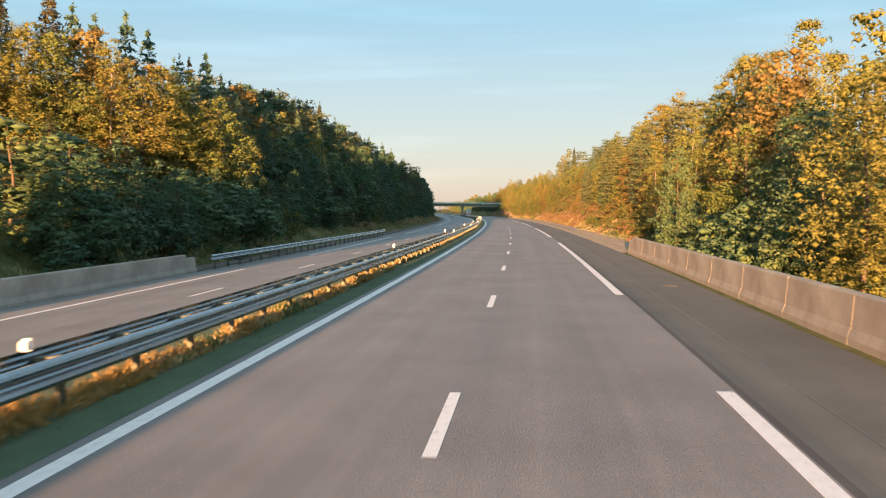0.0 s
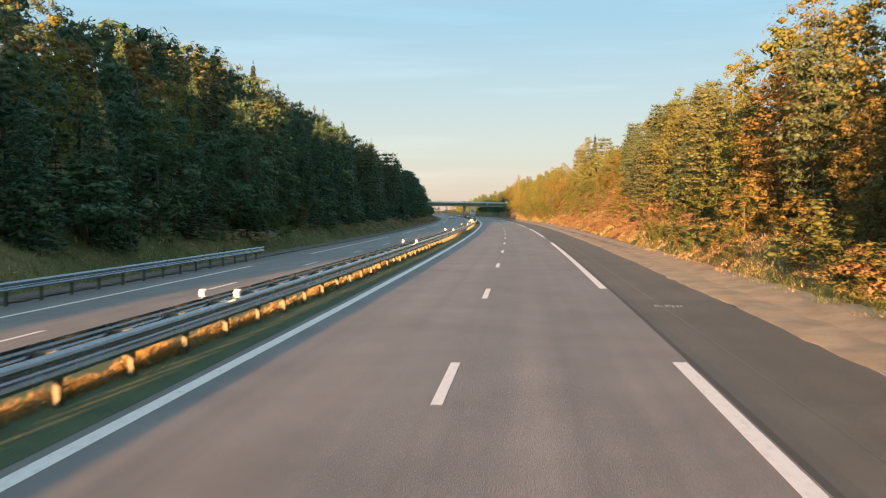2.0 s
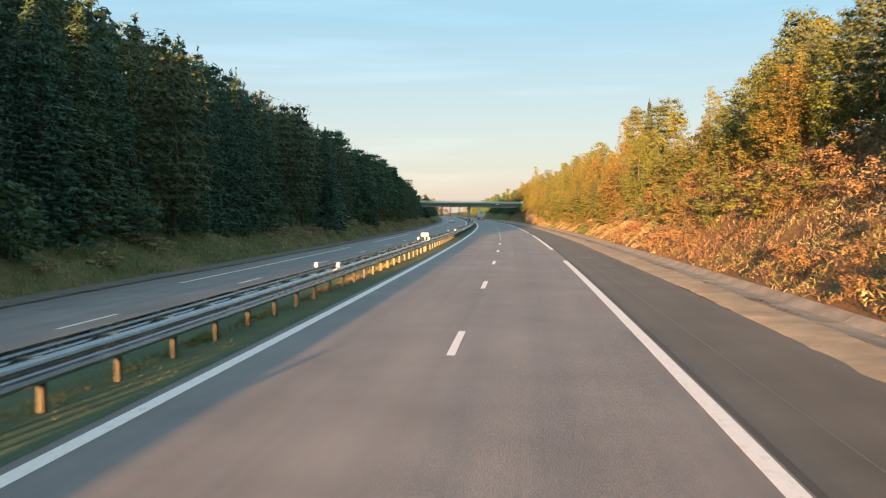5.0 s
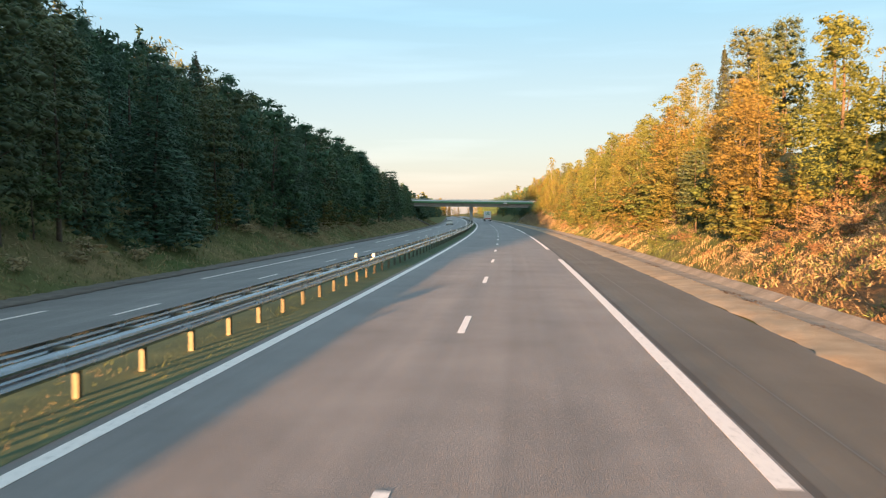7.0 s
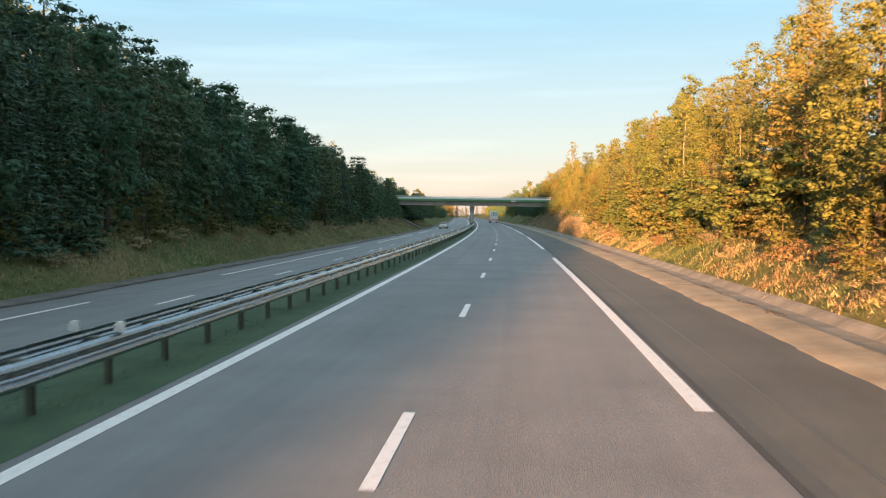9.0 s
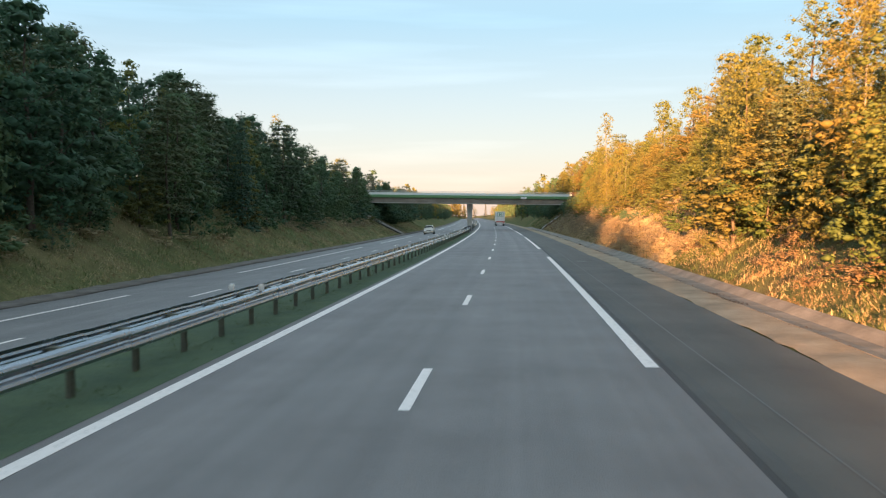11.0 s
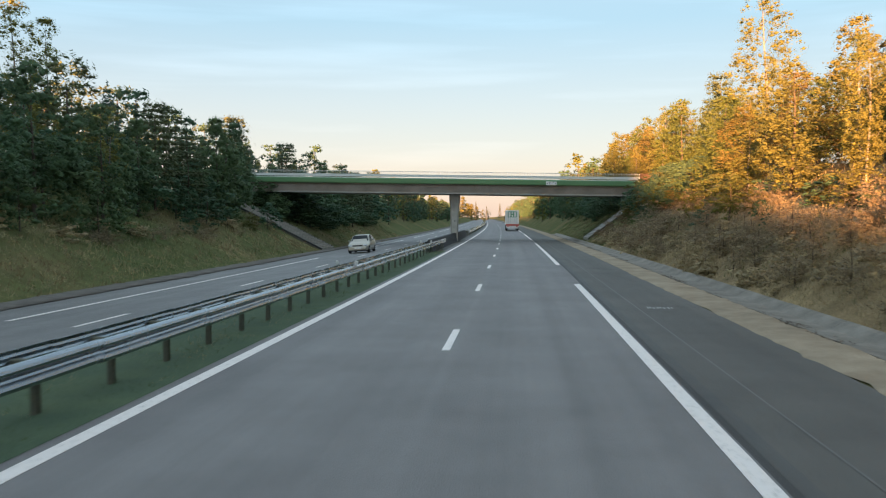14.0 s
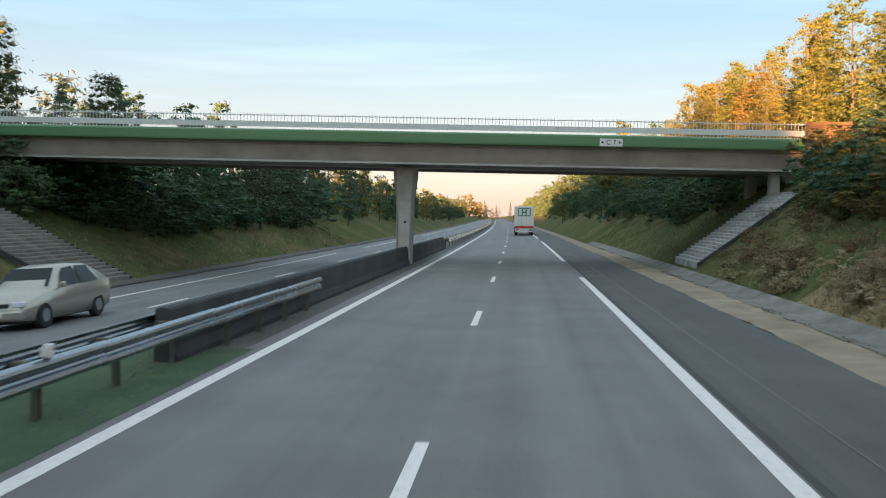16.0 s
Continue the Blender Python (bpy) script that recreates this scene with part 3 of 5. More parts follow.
# concrete drain block in the far verge
far_head = thing("drain_headwall", stand(110.5, -19.3, float(ground(110.5, -19.3)), 90), "weathered concrete drain block in the far grass verge", "drain")
bm = bmesh.new()
vs = add_box(bm, -1.1, 1.1, -0.2, 0.2, -0.5, 0.55, 0.03)
for v in bm.verts:
    v.co.z -= 0.16 * v.co.x if v.co.z > 0.3 else 0.0
put("block", done(bm, "block", M_CONC), None, far_head)
put("apron", box_mesh("apron", -0.9, 0.9, 0.2, 1.0, -0.5, -0.02, M_CONC, 0.02), None, far_head)

# concrete drain head on the bank
head_wall = thing("drain_headwall", stand(106.5, 10.9, 1.2) @ Matrix.Diagonal((0.6, 0.6, 0.6, 1)), "pale concrete drain headwall set into the bank", "drain")
bm = bmesh.new()
add_box(bm, -1.1, 1.1, -0.15, 0.15, -0.6, 0.75, 0.03)
add_box(bm, -1.1, -0.9, -1.3, 0.0, -0.6, 0.45, 0.03)
add_box(bm, 0.9, 1.1, -1.3, 0.0, -0.6, 0.45, 0.03)
put("headwall", done(bm, "headwall", M_WALL), None, head_wall)
put("apron", box_mesh("apron", -0.9, 0.9, -1.5, -0.15, -0.62, -0.5, M_CONC, 0.02), None, head_wall)

# ---------------------------------------------------------------- overpass
BS = 426.4
bridge = thing("overpass_bridge", stand(BS, 0, 0, 3.0) @ Matrix.Rotation(radians(0.75), 4, "Y"), "two-span road bridge with green fascia and pale railing", "bridge")
BL, BR = -31.0, 15.0
Z0 = 5.02
beam = [(0.0, Z0 + 0.0), (0.0, Z0 + 0.10), (0.10, Z0 + 0.12), (0.10, Z0 + 0.86), (0.0, Z0 + 0.90), (0.0, Z0 + 0.98), (0.9, Z0 + 0.98), (0.9, Z0)]


def across(name, profile, x0, x1, mat, parent, label=""):
    """A profile of (y, z) drawn out across the road."""
    me = extrude(name, [(-y, z) for y, z in profile], x0, x1, mat)
    return put(name, me, None, parent, Matrix.Rotation(radians(-90), 4, "Z"), label)


across("girder", beam, BL, BR, M_BEAM, bridge, "brown weathered edge girder with pale lower lip")
across("girder", [(8.0 - y, z) for y, z in beam], BL, BR, M_BEAM, bridge)
across("deck_slab", [(0.9, Z0 + 0.55), (7.1, Z0 + 0.55), (7.1, Z0 + 0.97), (0.9, Z0 + 0.97)], BL, BR, M_BRIDGEC, bridge)
across("soffit_beam", [(3.4, Z0), (4.6, Z0), (4.6, Z0 + 0.55), (3.4, Z0 + 0.55)], BL, BR, M_BRIDGEC, bridge)
across("lower_lip", [(-0.05, Z0 - 0.03), (0.25, Z0 - 0.03), (0.25, Z0 + 0.07), (-0.05, Z0 + 0.07)], BL, BR, M_BRIDGEC, bridge, "pale concrete lower lip")
fascia = [(-0.28, Z0 + 1.02), (-0.30, Z0 + 1.10), (-0.30, Z0 + 1.48), (-0.24, Z0 + 1.56), (0.25, Z0 + 1.56), (0.25, Z0 + 0.985), (-0.20, Z0 + 0.985)]
across("fascia", fascia, BL - 3, BR + 2.5, M_GREENP, bridge, "glossy green painted fascia")
across("fascia", [(8.0 - y, z) for y, z in fascia], BL - 3, BR + 2.5, M_GREENP, bridge)
for y in (0.0, 7.92):
    across("parapet_panel", [(y - 0.03, Z0 + 1.71), (y + 0.03, Z0 + 1.71), (y + 0.03, Z0 + 1.98), (y - 0.03, Z0 + 1.98)], BL, BR, M_RAILP, bridge, "pale parapet panel")
    across("handrail", [(y - 0.035, Z0 + 2.26), (y + 0.035, Z0 + 2.26), (y + 0.035, Z0 + 2.30), (y - 0.035, Z0 + 2.30)], BL, BR, M_RAILP, bridge)
    across("kerb_rail", [(y - 0.06, Z0 + 1.56), (y + 0.06, Z0 + 1.56), (y + 0.06, Z0 + 1.60), (y - 0.06, Z0 + 1.60)], BL, BR, M_RAILP, bridge)
bar = box_mesh("baluster", -0.011, 0.011, -0.011, 0.011, Z0 + 1.59, Z0 + 2.38, M_RAILP)
for i in range(270):
    put("baluster", bar, None, bridge, pose(BL + 0.1 + 0.17 * i, 0.0, 0.0))
# pier
pier = new("pier", None)
pier.parent = bridge
pier.location = (-4.87, 2.2, 0)
bm = bmesh.new()
prof = [(-0.2, 0.40), (0.5, 0.41), (3.2, 0.455), (4.55, 0.60), (Z0 - 0.12, 0.60), (Z0 - 0.12, 0.40), (Z0 - 0.02, 0.40)]
rings = []
for z, w in prof:
    d = w * 1.5
    rings.append([bm.verts.new((x, y, z)) for x, y in ((-w, -d * 0.72), (-w * 0.72, -d), (w * 0.72, -d), (w, -d * 0.72), (w, d * 0.72), (w * 0.72, d), (-w * 0.72, d), (-w, d * 0.72))])
for a, b in zip(rings, rings[1:]):
    for i in range(8):
        bm.faces.new((a[i], a[(i + 1) % 8], b[(i + 1) % 8], b[i]))
bm.faces.new(rings[-1])
put("shaft", done(bm, "shaft", M_BRIDGEC), None, pier, None, "flared grey concrete shaft")
put("face_panel", box_mesh("face_panel", -0.30, 0.30, -0.72, -0.50, 0.75, 3.1, surface("pale_cast_concrete", (0.42, 0.40, 0.35), (0.60, 0.57, 0.51), 0.9, 25, 0.88), 0.02), None, pier, None, "paler cast face panel")
bm = bmesh.new()
bmesh.ops.create_cone(bm, cap_ends=True, segments=16, radius1=0.07, radius2=0.07, depth=0.03, matrix=Matrix.Translation((0.05, -0.73, 2.1)) @ Matrix.Rotation(radians(90), 4, "X"))
put("drain_hole", done(bm, "drain_hole", M_DARKWALL), None, pier)
for lat, w in ((15.6, 1.3), (-29.5, 1.6)):
    put("abutment", box_mesh("abutment", lat - w / 2, lat + w / 2, 0.3, 7.7, 0.5, Z0 + 0.5, M_BRIDGEC, 0.04), None, bridge, None, "concrete abutment")
put("bearing_block", box_mesh("bearing_block", 13.5, 13.95, 0.7, 1.2, 3.2, Z0, M_BRIDGEC, 0.04), None, bridge)
put("bearing_block", box_mesh("bearing_block", 13.9, 14.4, 5.5, 6.2, 3.2, Z0, M_BRIDGEC, 0.04), None, bridge)
# number board on the fascia
board = new("number_board")
board.parent = bridge
board.location = (5.35, -0.33, Z0 + 1.21)
put("panel", box_mesh("panel", -0.56, 0.56, -0.02, 0.0, -0.19, 0.19, M_PLASTIC, 0.01), None, board, None, "white board")
M_BLACK = plain("black_paint", (0.02, 0.02, 0.02))
font = bpy.data.curves.new("number", "FONT")
font.body, font.size, font.align_x, font.align_y, font.extrude = "C 7", 0.33, "CENTER", "CENTER", 0.004
text = bpy.data.objects.new("number", font)
scene.collection.objects.link(text)
bpy.context.view_layer.update()
letters = bpy.data.meshes.new_from_object(text)
bpy.data.objects.remove(text)
put("number", letters, M_BLACK, board, Matrix.Translation((0, -0.026, 0)) @ Matrix.Rotation(radians(90), 4, "X"))
bm = bmesh.new()
for sgn in (-1, 1):
    tri = [bm.verts.new((sgn * x, -0.026, z)) for x, z in ((0.50, 0), (0.38, 0.075), (0.38, -0.075))]
    bm.faces.new(tri)
    bmesh.ops.extrude_face_region(bm, geom=bm.faces[-1:])
put("arrows", done(bm, "arrows", M_BLACK), None, board)


M_PAVE = surface("weathered_paving", (0.28, 0.27, 0.25), (0.60, 0.58, 0.55), 1.6, 30, 0.9, vary=0.18)


def paved_slope(lat0, z0, lat1, z1, s0, s1, n, mat, label):
    e = thing("paved_slope", stand((s0 + s1) / 2, lat0, z0), label, "stairs")
    run, rise, w = (lat1 - lat0) / n, (z1 - z0) / n, (s1 - s0) / 2
    a = run * 1.25
    me = box_mesh("step", min(0, a), max(0, a), -w, w, -0.5, rise * 0.75, mat, 0.02)
    for i in range(n):
        put("step", me, None, e, pose(run * i, 0, rise * i))
    for y in (-w - 0.12, w + 0.02):
        bm = bmesh.new()
        vs = add_box(bm, 0, 1, y, y + 0.1, -0.14, 0.04)
        for v in vs:
            t = v.co.x
            v.co.x, v.co.z = t * (lat1 - lat0), v.co.z + t * (z1 - z0)
        put("border", done(bm, "border", M_DARKWALL), None, e)
    return e


paved_slope(9.05, 0.42, 13.7, 3.8, 423.4, 428.7, 24, M_PAVE, "stepped grey concrete paving on the bank under the bridge")
paved_slope(-17.1, -0.5, -27.6, 4.75, 416.9, 422.3, 36, M_CONC, "stepped dark concrete paving on the far bank under the bridge")
# brown fence at the end of the bridge railing
fence = thing("timber_fence", stand(BS, 0, 0), "brown timber plank fence at the end of the bridge", "fence")
for i in range(6):
    put("plank", box_mesh("plank", 14.7, 19.5, 0.0, 0.04, Z0 + 1.2 + 0.16 * i, Z0 + 1.34 + 0.16 * i, M_WOOD, 0.008), None, fence)
for x in (14.75, 17.1, 19.4):
    put("post", box_mesh("post", x, x + 0.12, 0.04, 0.16, Z0 - 1.0, Z0 + 2.2, M_WOOD, 0.01), None, fence)
for i in range(5):
    put("plank", box_mesh("plank", -36.0, -31.2, -1.7, -1.66, Z0 + 1.7 + 0.16 * i, Z0 + 1.84 + 0.16 * i, M_WOOD, 0.008), None, fence)
put("tall_post", box_mesh("tall_post", 17.9, 17.98, 0.2, 0.28, Z0 - 1.0, Z0 + 3.0, M_POST), None, fence)

# ---------------------------------------------------------------- trees
def cards(rng, centres, outward, size, aspect=0.6, spread=0.65, upright=None):
    """Small leaf sprigs: a pointed three-cornered sprig at each centre, facing roughly outward."""
    n = len(centres)
    nrm = outward + rng.normal(0, spread, (n, 3))
    nrm /= np.linalg.norm(nrm, axis=1, keepdims=True) + 1e-9
    t = np.cross(nrm, rng.normal(0, 1, (n, 3))) if upright is None else np.array([0, 0, 1.0]) + rng.normal(0, upright, (n, 3))
    t /= np.linalg.norm(t, axis=1, keepdims=True) + 1e-9
    b = np.cross(nrm, t)
    a = (size * rng.uniform(0.6, 1.4, n))[:, None]
    c = a * aspect
    v = np.stack([centres - t * a * 0.5 - b * c * 0.45, centres - t * a * 0.35 + b * c * 0.55, centres + t * a * 0.6 + nrm * a * 0.1], 1).reshape(-1, 3)
    return v, np.arange(n * 3).reshape(-1, 3)


OCTA = np.array([(1, 0, 0), (0, 1, 0), (-1, 0, 0), (0, -1, 0), (0, 0, 1), (0, 0, -1)], float)
OCTA_F = np.array([(a, (a + 1) % 4, 4) for a in range(4)] + [((a + 1) % 4, a, 5) for a in range(4)])


def clump_cores(rng, centres, size, rough=0.28):
    """The dense, uneven heart of each leaf clump. size: half lengths along x, y and z."""
    n = len(centres)
    v = OCTA[None] * rng.uniform(1 - rough, 1 + rough, (n, 6, 1)) * size[:, None, :]
    a = rng.uniform(0, 6.28, n)
    c, d = np.cos(a)[:, None], np.sin(a)[:, None]
    v = np.stack([v[..., 0] * c - v[..., 1] * d, v[..., 0] * d + v[..., 1] * c, v[..., 2]], -1) + centres[:, None]
    return v.reshape(-1, 3), (OCTA_F[None] + 6 * np.arange(n)[:, None, None]).reshape(-1, 3)


def joined(a, b):
    """Leaves and cores in one crown; the cores are smooth."""
    return np.concatenate([a[0], b[0]]), np.concatenate([a[1], b[1] + len(a[0])]), np.concatenate([np.zeros(len(a[1]), bool), np.ones(len(b[1]), bool)])


def broad_crown(seed, h, r, base, clumps, per, leaf, lean=0.75, lobes=11, core=1.0, clump=0.10):
    """An uneven crown: rounded boughs, each hung with clumps of leaves, with gaps between them."""
    rng = np.random.default_rng(seed)
    lu = np.clip((np.arange(lobes) + rng.uniform(-0.4, 0.4, lobes)) / (lobes - 1), 0, 1)
    lang = np.arange(lobes) * 2.4 + rng.uniform(-0.5, 0.5, lobes)
    env = r * np.sin(np.clip(lu * 0.86 + 0.12, 0, 1) ** lean * math.pi) ** 0.6
    lr = r * (0.50 - 0.22 * lu) * rng.uniform(0.75, 1.2, lobes)
    lrad = np.maximum(0, env - lr * 0.75) * rng.uniform(0.75, 1.15, lobes) * (lu < 0.96)
    lz = base + lr * 0.6 + lu * (h - base - lr * 1.3)
    lc = np.stack([lrad * np.cos(lang), lrad * np.sin(lang), lz], 1)
    w = lr ** 2 / (lr ** 2).sum()
    which = rng.choice(lobes, clumps, p=w)
    d = rng.normal(0, 1, (clumps, 3)) + np.array([0, 0, 0.35])
    d /= np.linalg.norm(d, axis=1, keepdims=True)
    stretch = np.array([1.0, 1.0, max(1.0, 0.11 * h / r * 3)])
    c = lc[which] + d * lr[which][:, None] * rng.uniform(0.55, 1.08, (clumps, 1)) * stretch
    c[:, 2] = np.clip(c[:, 2], 0.12 * r, h * 0.985)
    sd = clump * r * rng.uniform(0.6, 1.5, clumps)
    off = rng.normal(0, 1, (clumps, per, 3))
    off /= np.linalg.norm(off, axis=2, keepdims=True)
    p = (c[:, None] + off * (sd[:, None] * rng.uniform(0.4, 1.0, (clumps, per)) ** 0.6 * 1.75)[..., None] * np.array([1.2, 1.2, 0.72])).reshape(-1, 3)
    p[:, 2] = np.clip(p[:, 2], 0.05, h * 1.03)
    out = 0.9 * off.reshape(-1, 3) + 0.6 * np.repeat(d, per, 0) + np.array([0, 0, 0.3])
    return joined(cards(rng, p, out, leaf, 0.62, 0.32), clump_cores(rng, c, (sd * core * 0.72)[:, None] * np.array([1.35, 1.35, 0.85])))


def conifer_crown(seed, h, r, base, whorls, arms, per, leaf, droop=0.25, power=0.9, gap=0.0, ball=False, cores=(0.42, 0.8)):
    """Whorls of branches set with sprays of needles; spruces are cones, pines carry open rounded tufts."""
    rng = np.random.default_rng(seed)
    ps, outs, cs, ss = [], [], [], []
    for w in range(whorls):
        u = (w + rng.uniform(-0.3, 0.3)) / whorls
        u = min(max(u, 0), 0.985)
        z = base + u * (h - base)
        prof = (1 - u) ** power if not ball else math.sin(min(1, 0.22 + 0.78 * u) * math.pi * 0.92) ** 0.6 + 0.12
        for a in range(arms):
            if rng.uniform() < gap:
                continue
            ang = 2 * math.pi * (a + rng.uniform(-0.4, 0.4)) / arms + w * 1.9
            length = r * prof * rng.uniform(0.65, 1.15) + 0.12
            m = max(3, int(per * (0.35 + 0.65 * prof)))
            f = rng.uniform(0.15 if not ball else 0.4, 1.0, m) ** 0.7
            side = rng.normal(0, 0.13 if not ball else 0.2, m) * (0.4 + length)
            zz = z - droop * f * f * length + rng.normal(0, 0.13 if not ball else 0.2, m)
            d = np.array([math.cos(ang), math.sin(ang)])
            q = np.stack([d[0] * f * length - d[1] * side, d[1] * f * length + d[0] * side, zz], 1)
            ps.append(q)
            outs.append(np.tile([d[0] * 0.5, d[1] * 0.5, 0.8], (m, 1)) + np.stack([-d[1] * side, d[0] * side, 0 * side], 1) * 0.5)
            for g in (cores if length > 0.9 else cores[:1]):
                cs.append([d[0] * g * length, d[1] * g * length, z - droop * g * g * length - 0.05])
                ss.append([0.12 * length + 0.06, 0.12 * length + 0.06, (0.04 if not ball else 0.06) * length + 0.03])
    if not ball:   # the leading shoot
        ps.append(np.stack([rng.normal(0, 0.03, 16), rng.normal(0, 0.03, 16), h * rng.uniform(0.95, 1.045, 16)], 1))
        outs.append(rng.normal(0, 1, (16, 3)))
    p, o = np.concatenate(ps), np.concatenate(outs)
    return joined(cards(rng, p, o, leaf, 0.36 if not ball else 0.32, 0.4), clump_cores(rng, np.array(cs).reshape(-1, 3), np.array(ss).reshape(-1, 3)))


def tube(points, radii, sides=7):
    v, f = [], []
    for i, (p, r) in enumerate(zip(points, radii)):
        for j in range(sides):
            a = 2 * math.pi * j / sides
            v.append((p[0] + r * math.cos(a), p[1] + r * math.sin(a), p[2]))
    for i in range(len(points) - 1):
        for j in range(sides):
            k = (j + 1) % sides
            f.append((i * sides + j, i * sides + k, (i + 1) * sides + k, (i + 1) * sides + j))
    return v, f


def trunk_mesh(seed, h, r0, limbs, mat, start=0.35, reach=2.0):
    rng = np.random.default_rng(seed)
    n = 7
    pts = [(0.12 * h / 10 * math.sin(i * 0.9 + seed), 0.12 * h / 10 * math.cos(i * 1.1 + seed), h * i / (n - 1) - (0.5 if i == 0 else 0)) for i in range(n)]
    pts[1] = (pts[0][0] * 0.6, pts[0][1] * 0.6, h / (n - 1))
    V, F = tube(pts, [r0 * (1 - 0.88 * (i / (n - 1)) ** 0.8) * (1.25 if i == 0 else 1) for i in range(n)])
    for i in range(limbs):
        u = start + (0.92 - start) * (i + rng.uniform(0, 0.8)) / limbs
        k = u * (n - 1)
        a, b = pts[int(k)], pts[min(n - 1, int(k) + 1)]
        p = [a[j] + (b[j] - a[j]) * (k % 1) for j in range(3)]
        ang, L = rng.uniform(0, 6.28), reach * (1.05 - u * 0.6) * rng.uniform(0.7, 1.2)
        q = [(p[0] + math.cos(ang) * L * f, p[1] + math.sin(ang) * L * f, p[2] + L * (0.35 * f + 0.35 * f * f)) for f in (0, 0.5, 1)]
        rr = r0 * (1 - 0.8 * u) * 0.5
        v, f = tube(q, [rr, rr * 0.65, rr * 0.2], 5)
        F += [tuple(x + len(V) for x in ff) for ff in f]
        V += v
    return quads("trunk", V, F, mat, None, True)


KINDS = {}


def kind(name, count, make_crown, h, r0, limbs, bark, leafmat, labels, start=0.35, reach=2.0, fine=None):
    """Some different trees of one kind; fine: a crown with smaller and more leaves for those beside the road."""
    for key, make in ((name, make_crown), (name + "+", fine)):
        if make:
            KINDS[key] = [dict(h=h, trunk=trunk_mesh(17 * i + len(KINDS) * 5, h * 0.93, r0, limbs, bark, start, reach), crown=make(31 * i + 7 * len(KINDS) + 1),
                               mat=leafmat, name=name, labels=labels, first=None) for i in range(count)]


kind("birch_tree", 3, lambda k: broad_crown(k, 12, 2.3, 1.8, 150, 22, 0.20, 0.72, 14), 12, 0.13, 7, M_BIRCH, M_BIRCHLEAF, "slender birch with white trunk and yellowing leaves", 0.25, 1.9,
     lambda k: broad_crown(k, 12, 2.3, 1.2, 420, 24, 0.105, 0.72, 19, 0.7, 0.08))
kind("tall_birch", 2, lambda k: broad_crown(k, 20, 3.3, 2.5, 640, 30, 0.115, 0.72, 26, 0.7, 0.08), 20, 0.2, 9, M_BIRCH, M_BIRCHLEAF, "tall slender birch with pale trunk and golden leaves", 0.2, 2.6)
kind("broadleaf_tree", 4, lambda k: broad_crown(k, 10, 3.0, 0.4, 160, 22, 0.22, 0.85, 14), 10, 0.17, 7, M_BARK, M_BROAD, "broadleaf tree with green to golden foliage", 0.2, 2.4,
     lambda k: broad_crown(k, 10, 3.0, 0.3, 430, 24, 0.12, 0.85, 19, 0.72, 0.078))
kind("dark_tree", 3, lambda k: broad_crown(k, 10, 2.9, 0.4, 170, 24, 0.23, 0.85, 15), 10, 0.17, 6, M_BARK, M_GREEN, "deep green broadleaf tree in a dense stand", 0.2, 2.3,
     lambda k: broad_crown(k, 10, 2.9, 0.3, 360, 22, 0.13, 0.85, 18, 0.8, 0.082))
kind("pine_tree", 3, lambda k: conifer_crown(k, 12, 2.5, 2.2, 15, 8, 34, 0.30, 0.05, 0.9, 0.12, True), 12, 0.17, 8, M_BARK, M_NEEDLE, "pine with bare lower trunk and tufted needles", 0.3, 1.7,
     lambda k: conifer_crown(k, 12, 2.4, 2.2, 16, 8, 56, 0.24, -0.05, 0.9, 0.12, True))
kind("spruce_tree", 3, lambda k: conifer_crown(k, 13, 2.6, 0.8, 40, 10, 20, 0.32, 0.35, 0.85), 13, 0.16, 0, M_BARK, M_SPRUCE, "dark conical spruce with drooping branches")
kind("fir_tree", 4, lambda k: conifer_crown(k, 13, 3.1, 0.3, 26, 12, 26, 0.30, 0.28, 0.72), 13, 0.18, 0, M_BARK, M_FIR, "broad dark blue-green fir with layered boughs")
kind("young_spruce", 3, lambda k: conifer_crown(k, 4.5, 1.2, 0.2, 16, 8, 9, 0.18, 0.3, 0.85), 4.5, 0.06, 0, M_BARK, M_SPRUCE, "young dark spruce on the wooded bank")
# coarse tree for the added, unseen rows that keep sun off the left bank
kind("screen_tree", 2, lambda k: broad_crown(k, 10, 2.9, 0.4, 60, 14, 0.45, 0.85, 12), 10, 0.17, 2, M_BARK, M_GREEN, "deep green tree below the far parapet")
kind("shrub", 4, lambda k: broad_crown(k, 2.4, 1.25, 0.1, 62, 20, 0.095, 1.0), 2.4, 0.04, 2, M_BARK, M_SHRUB, "low roadside shrub with mixed autumn leaves", 0.1, 0.7)
kind("dry_bush", 3, lambda k: broad_crown(k, 1.2, 0.8, 0.05, 26, 28, 0.062, 1.0, 11, 0.6), 1.2, 0.025, 2, M_BARK, M_DRY, "withered brown bush on the dry bank", 0.05, 0.5)
kind("grass_tuft", 3, lambda k: broad_crown(k, 0.7, 0.5, 0.02, 20, 20, 0.085, 1.0, 11, 0.6), 0.7, 0.015, 1, M_BARK, M_STRAW, "straw-coloured tuft of dry grass on the bank", 0.05, 0.3)
kind("fern_clump", 3, lambda k: broad_crown(k, 0.9, 0.75, 0.02, 28, 28, 0.055, 1.0, 11, 0.6), 0.9, 0.02, 1, M_BARK, M_RUST, "clump of rust-brown bracken on the bank", 0.05, 0.4)
kind("dark_shrub", 3, lambda k: broad_crown(k, 2.6, 1.5, 0.1, 44, 18, 0.14, 1.0), 2.6, 0.04, 2, M_BARK, M_GREEN, "dense dark green shrub", 0.1, 0.8, lambda k: broad_crown(k, 2.6, 1.5, 0.05, 90, 24, 0.095, 1.0, 14))
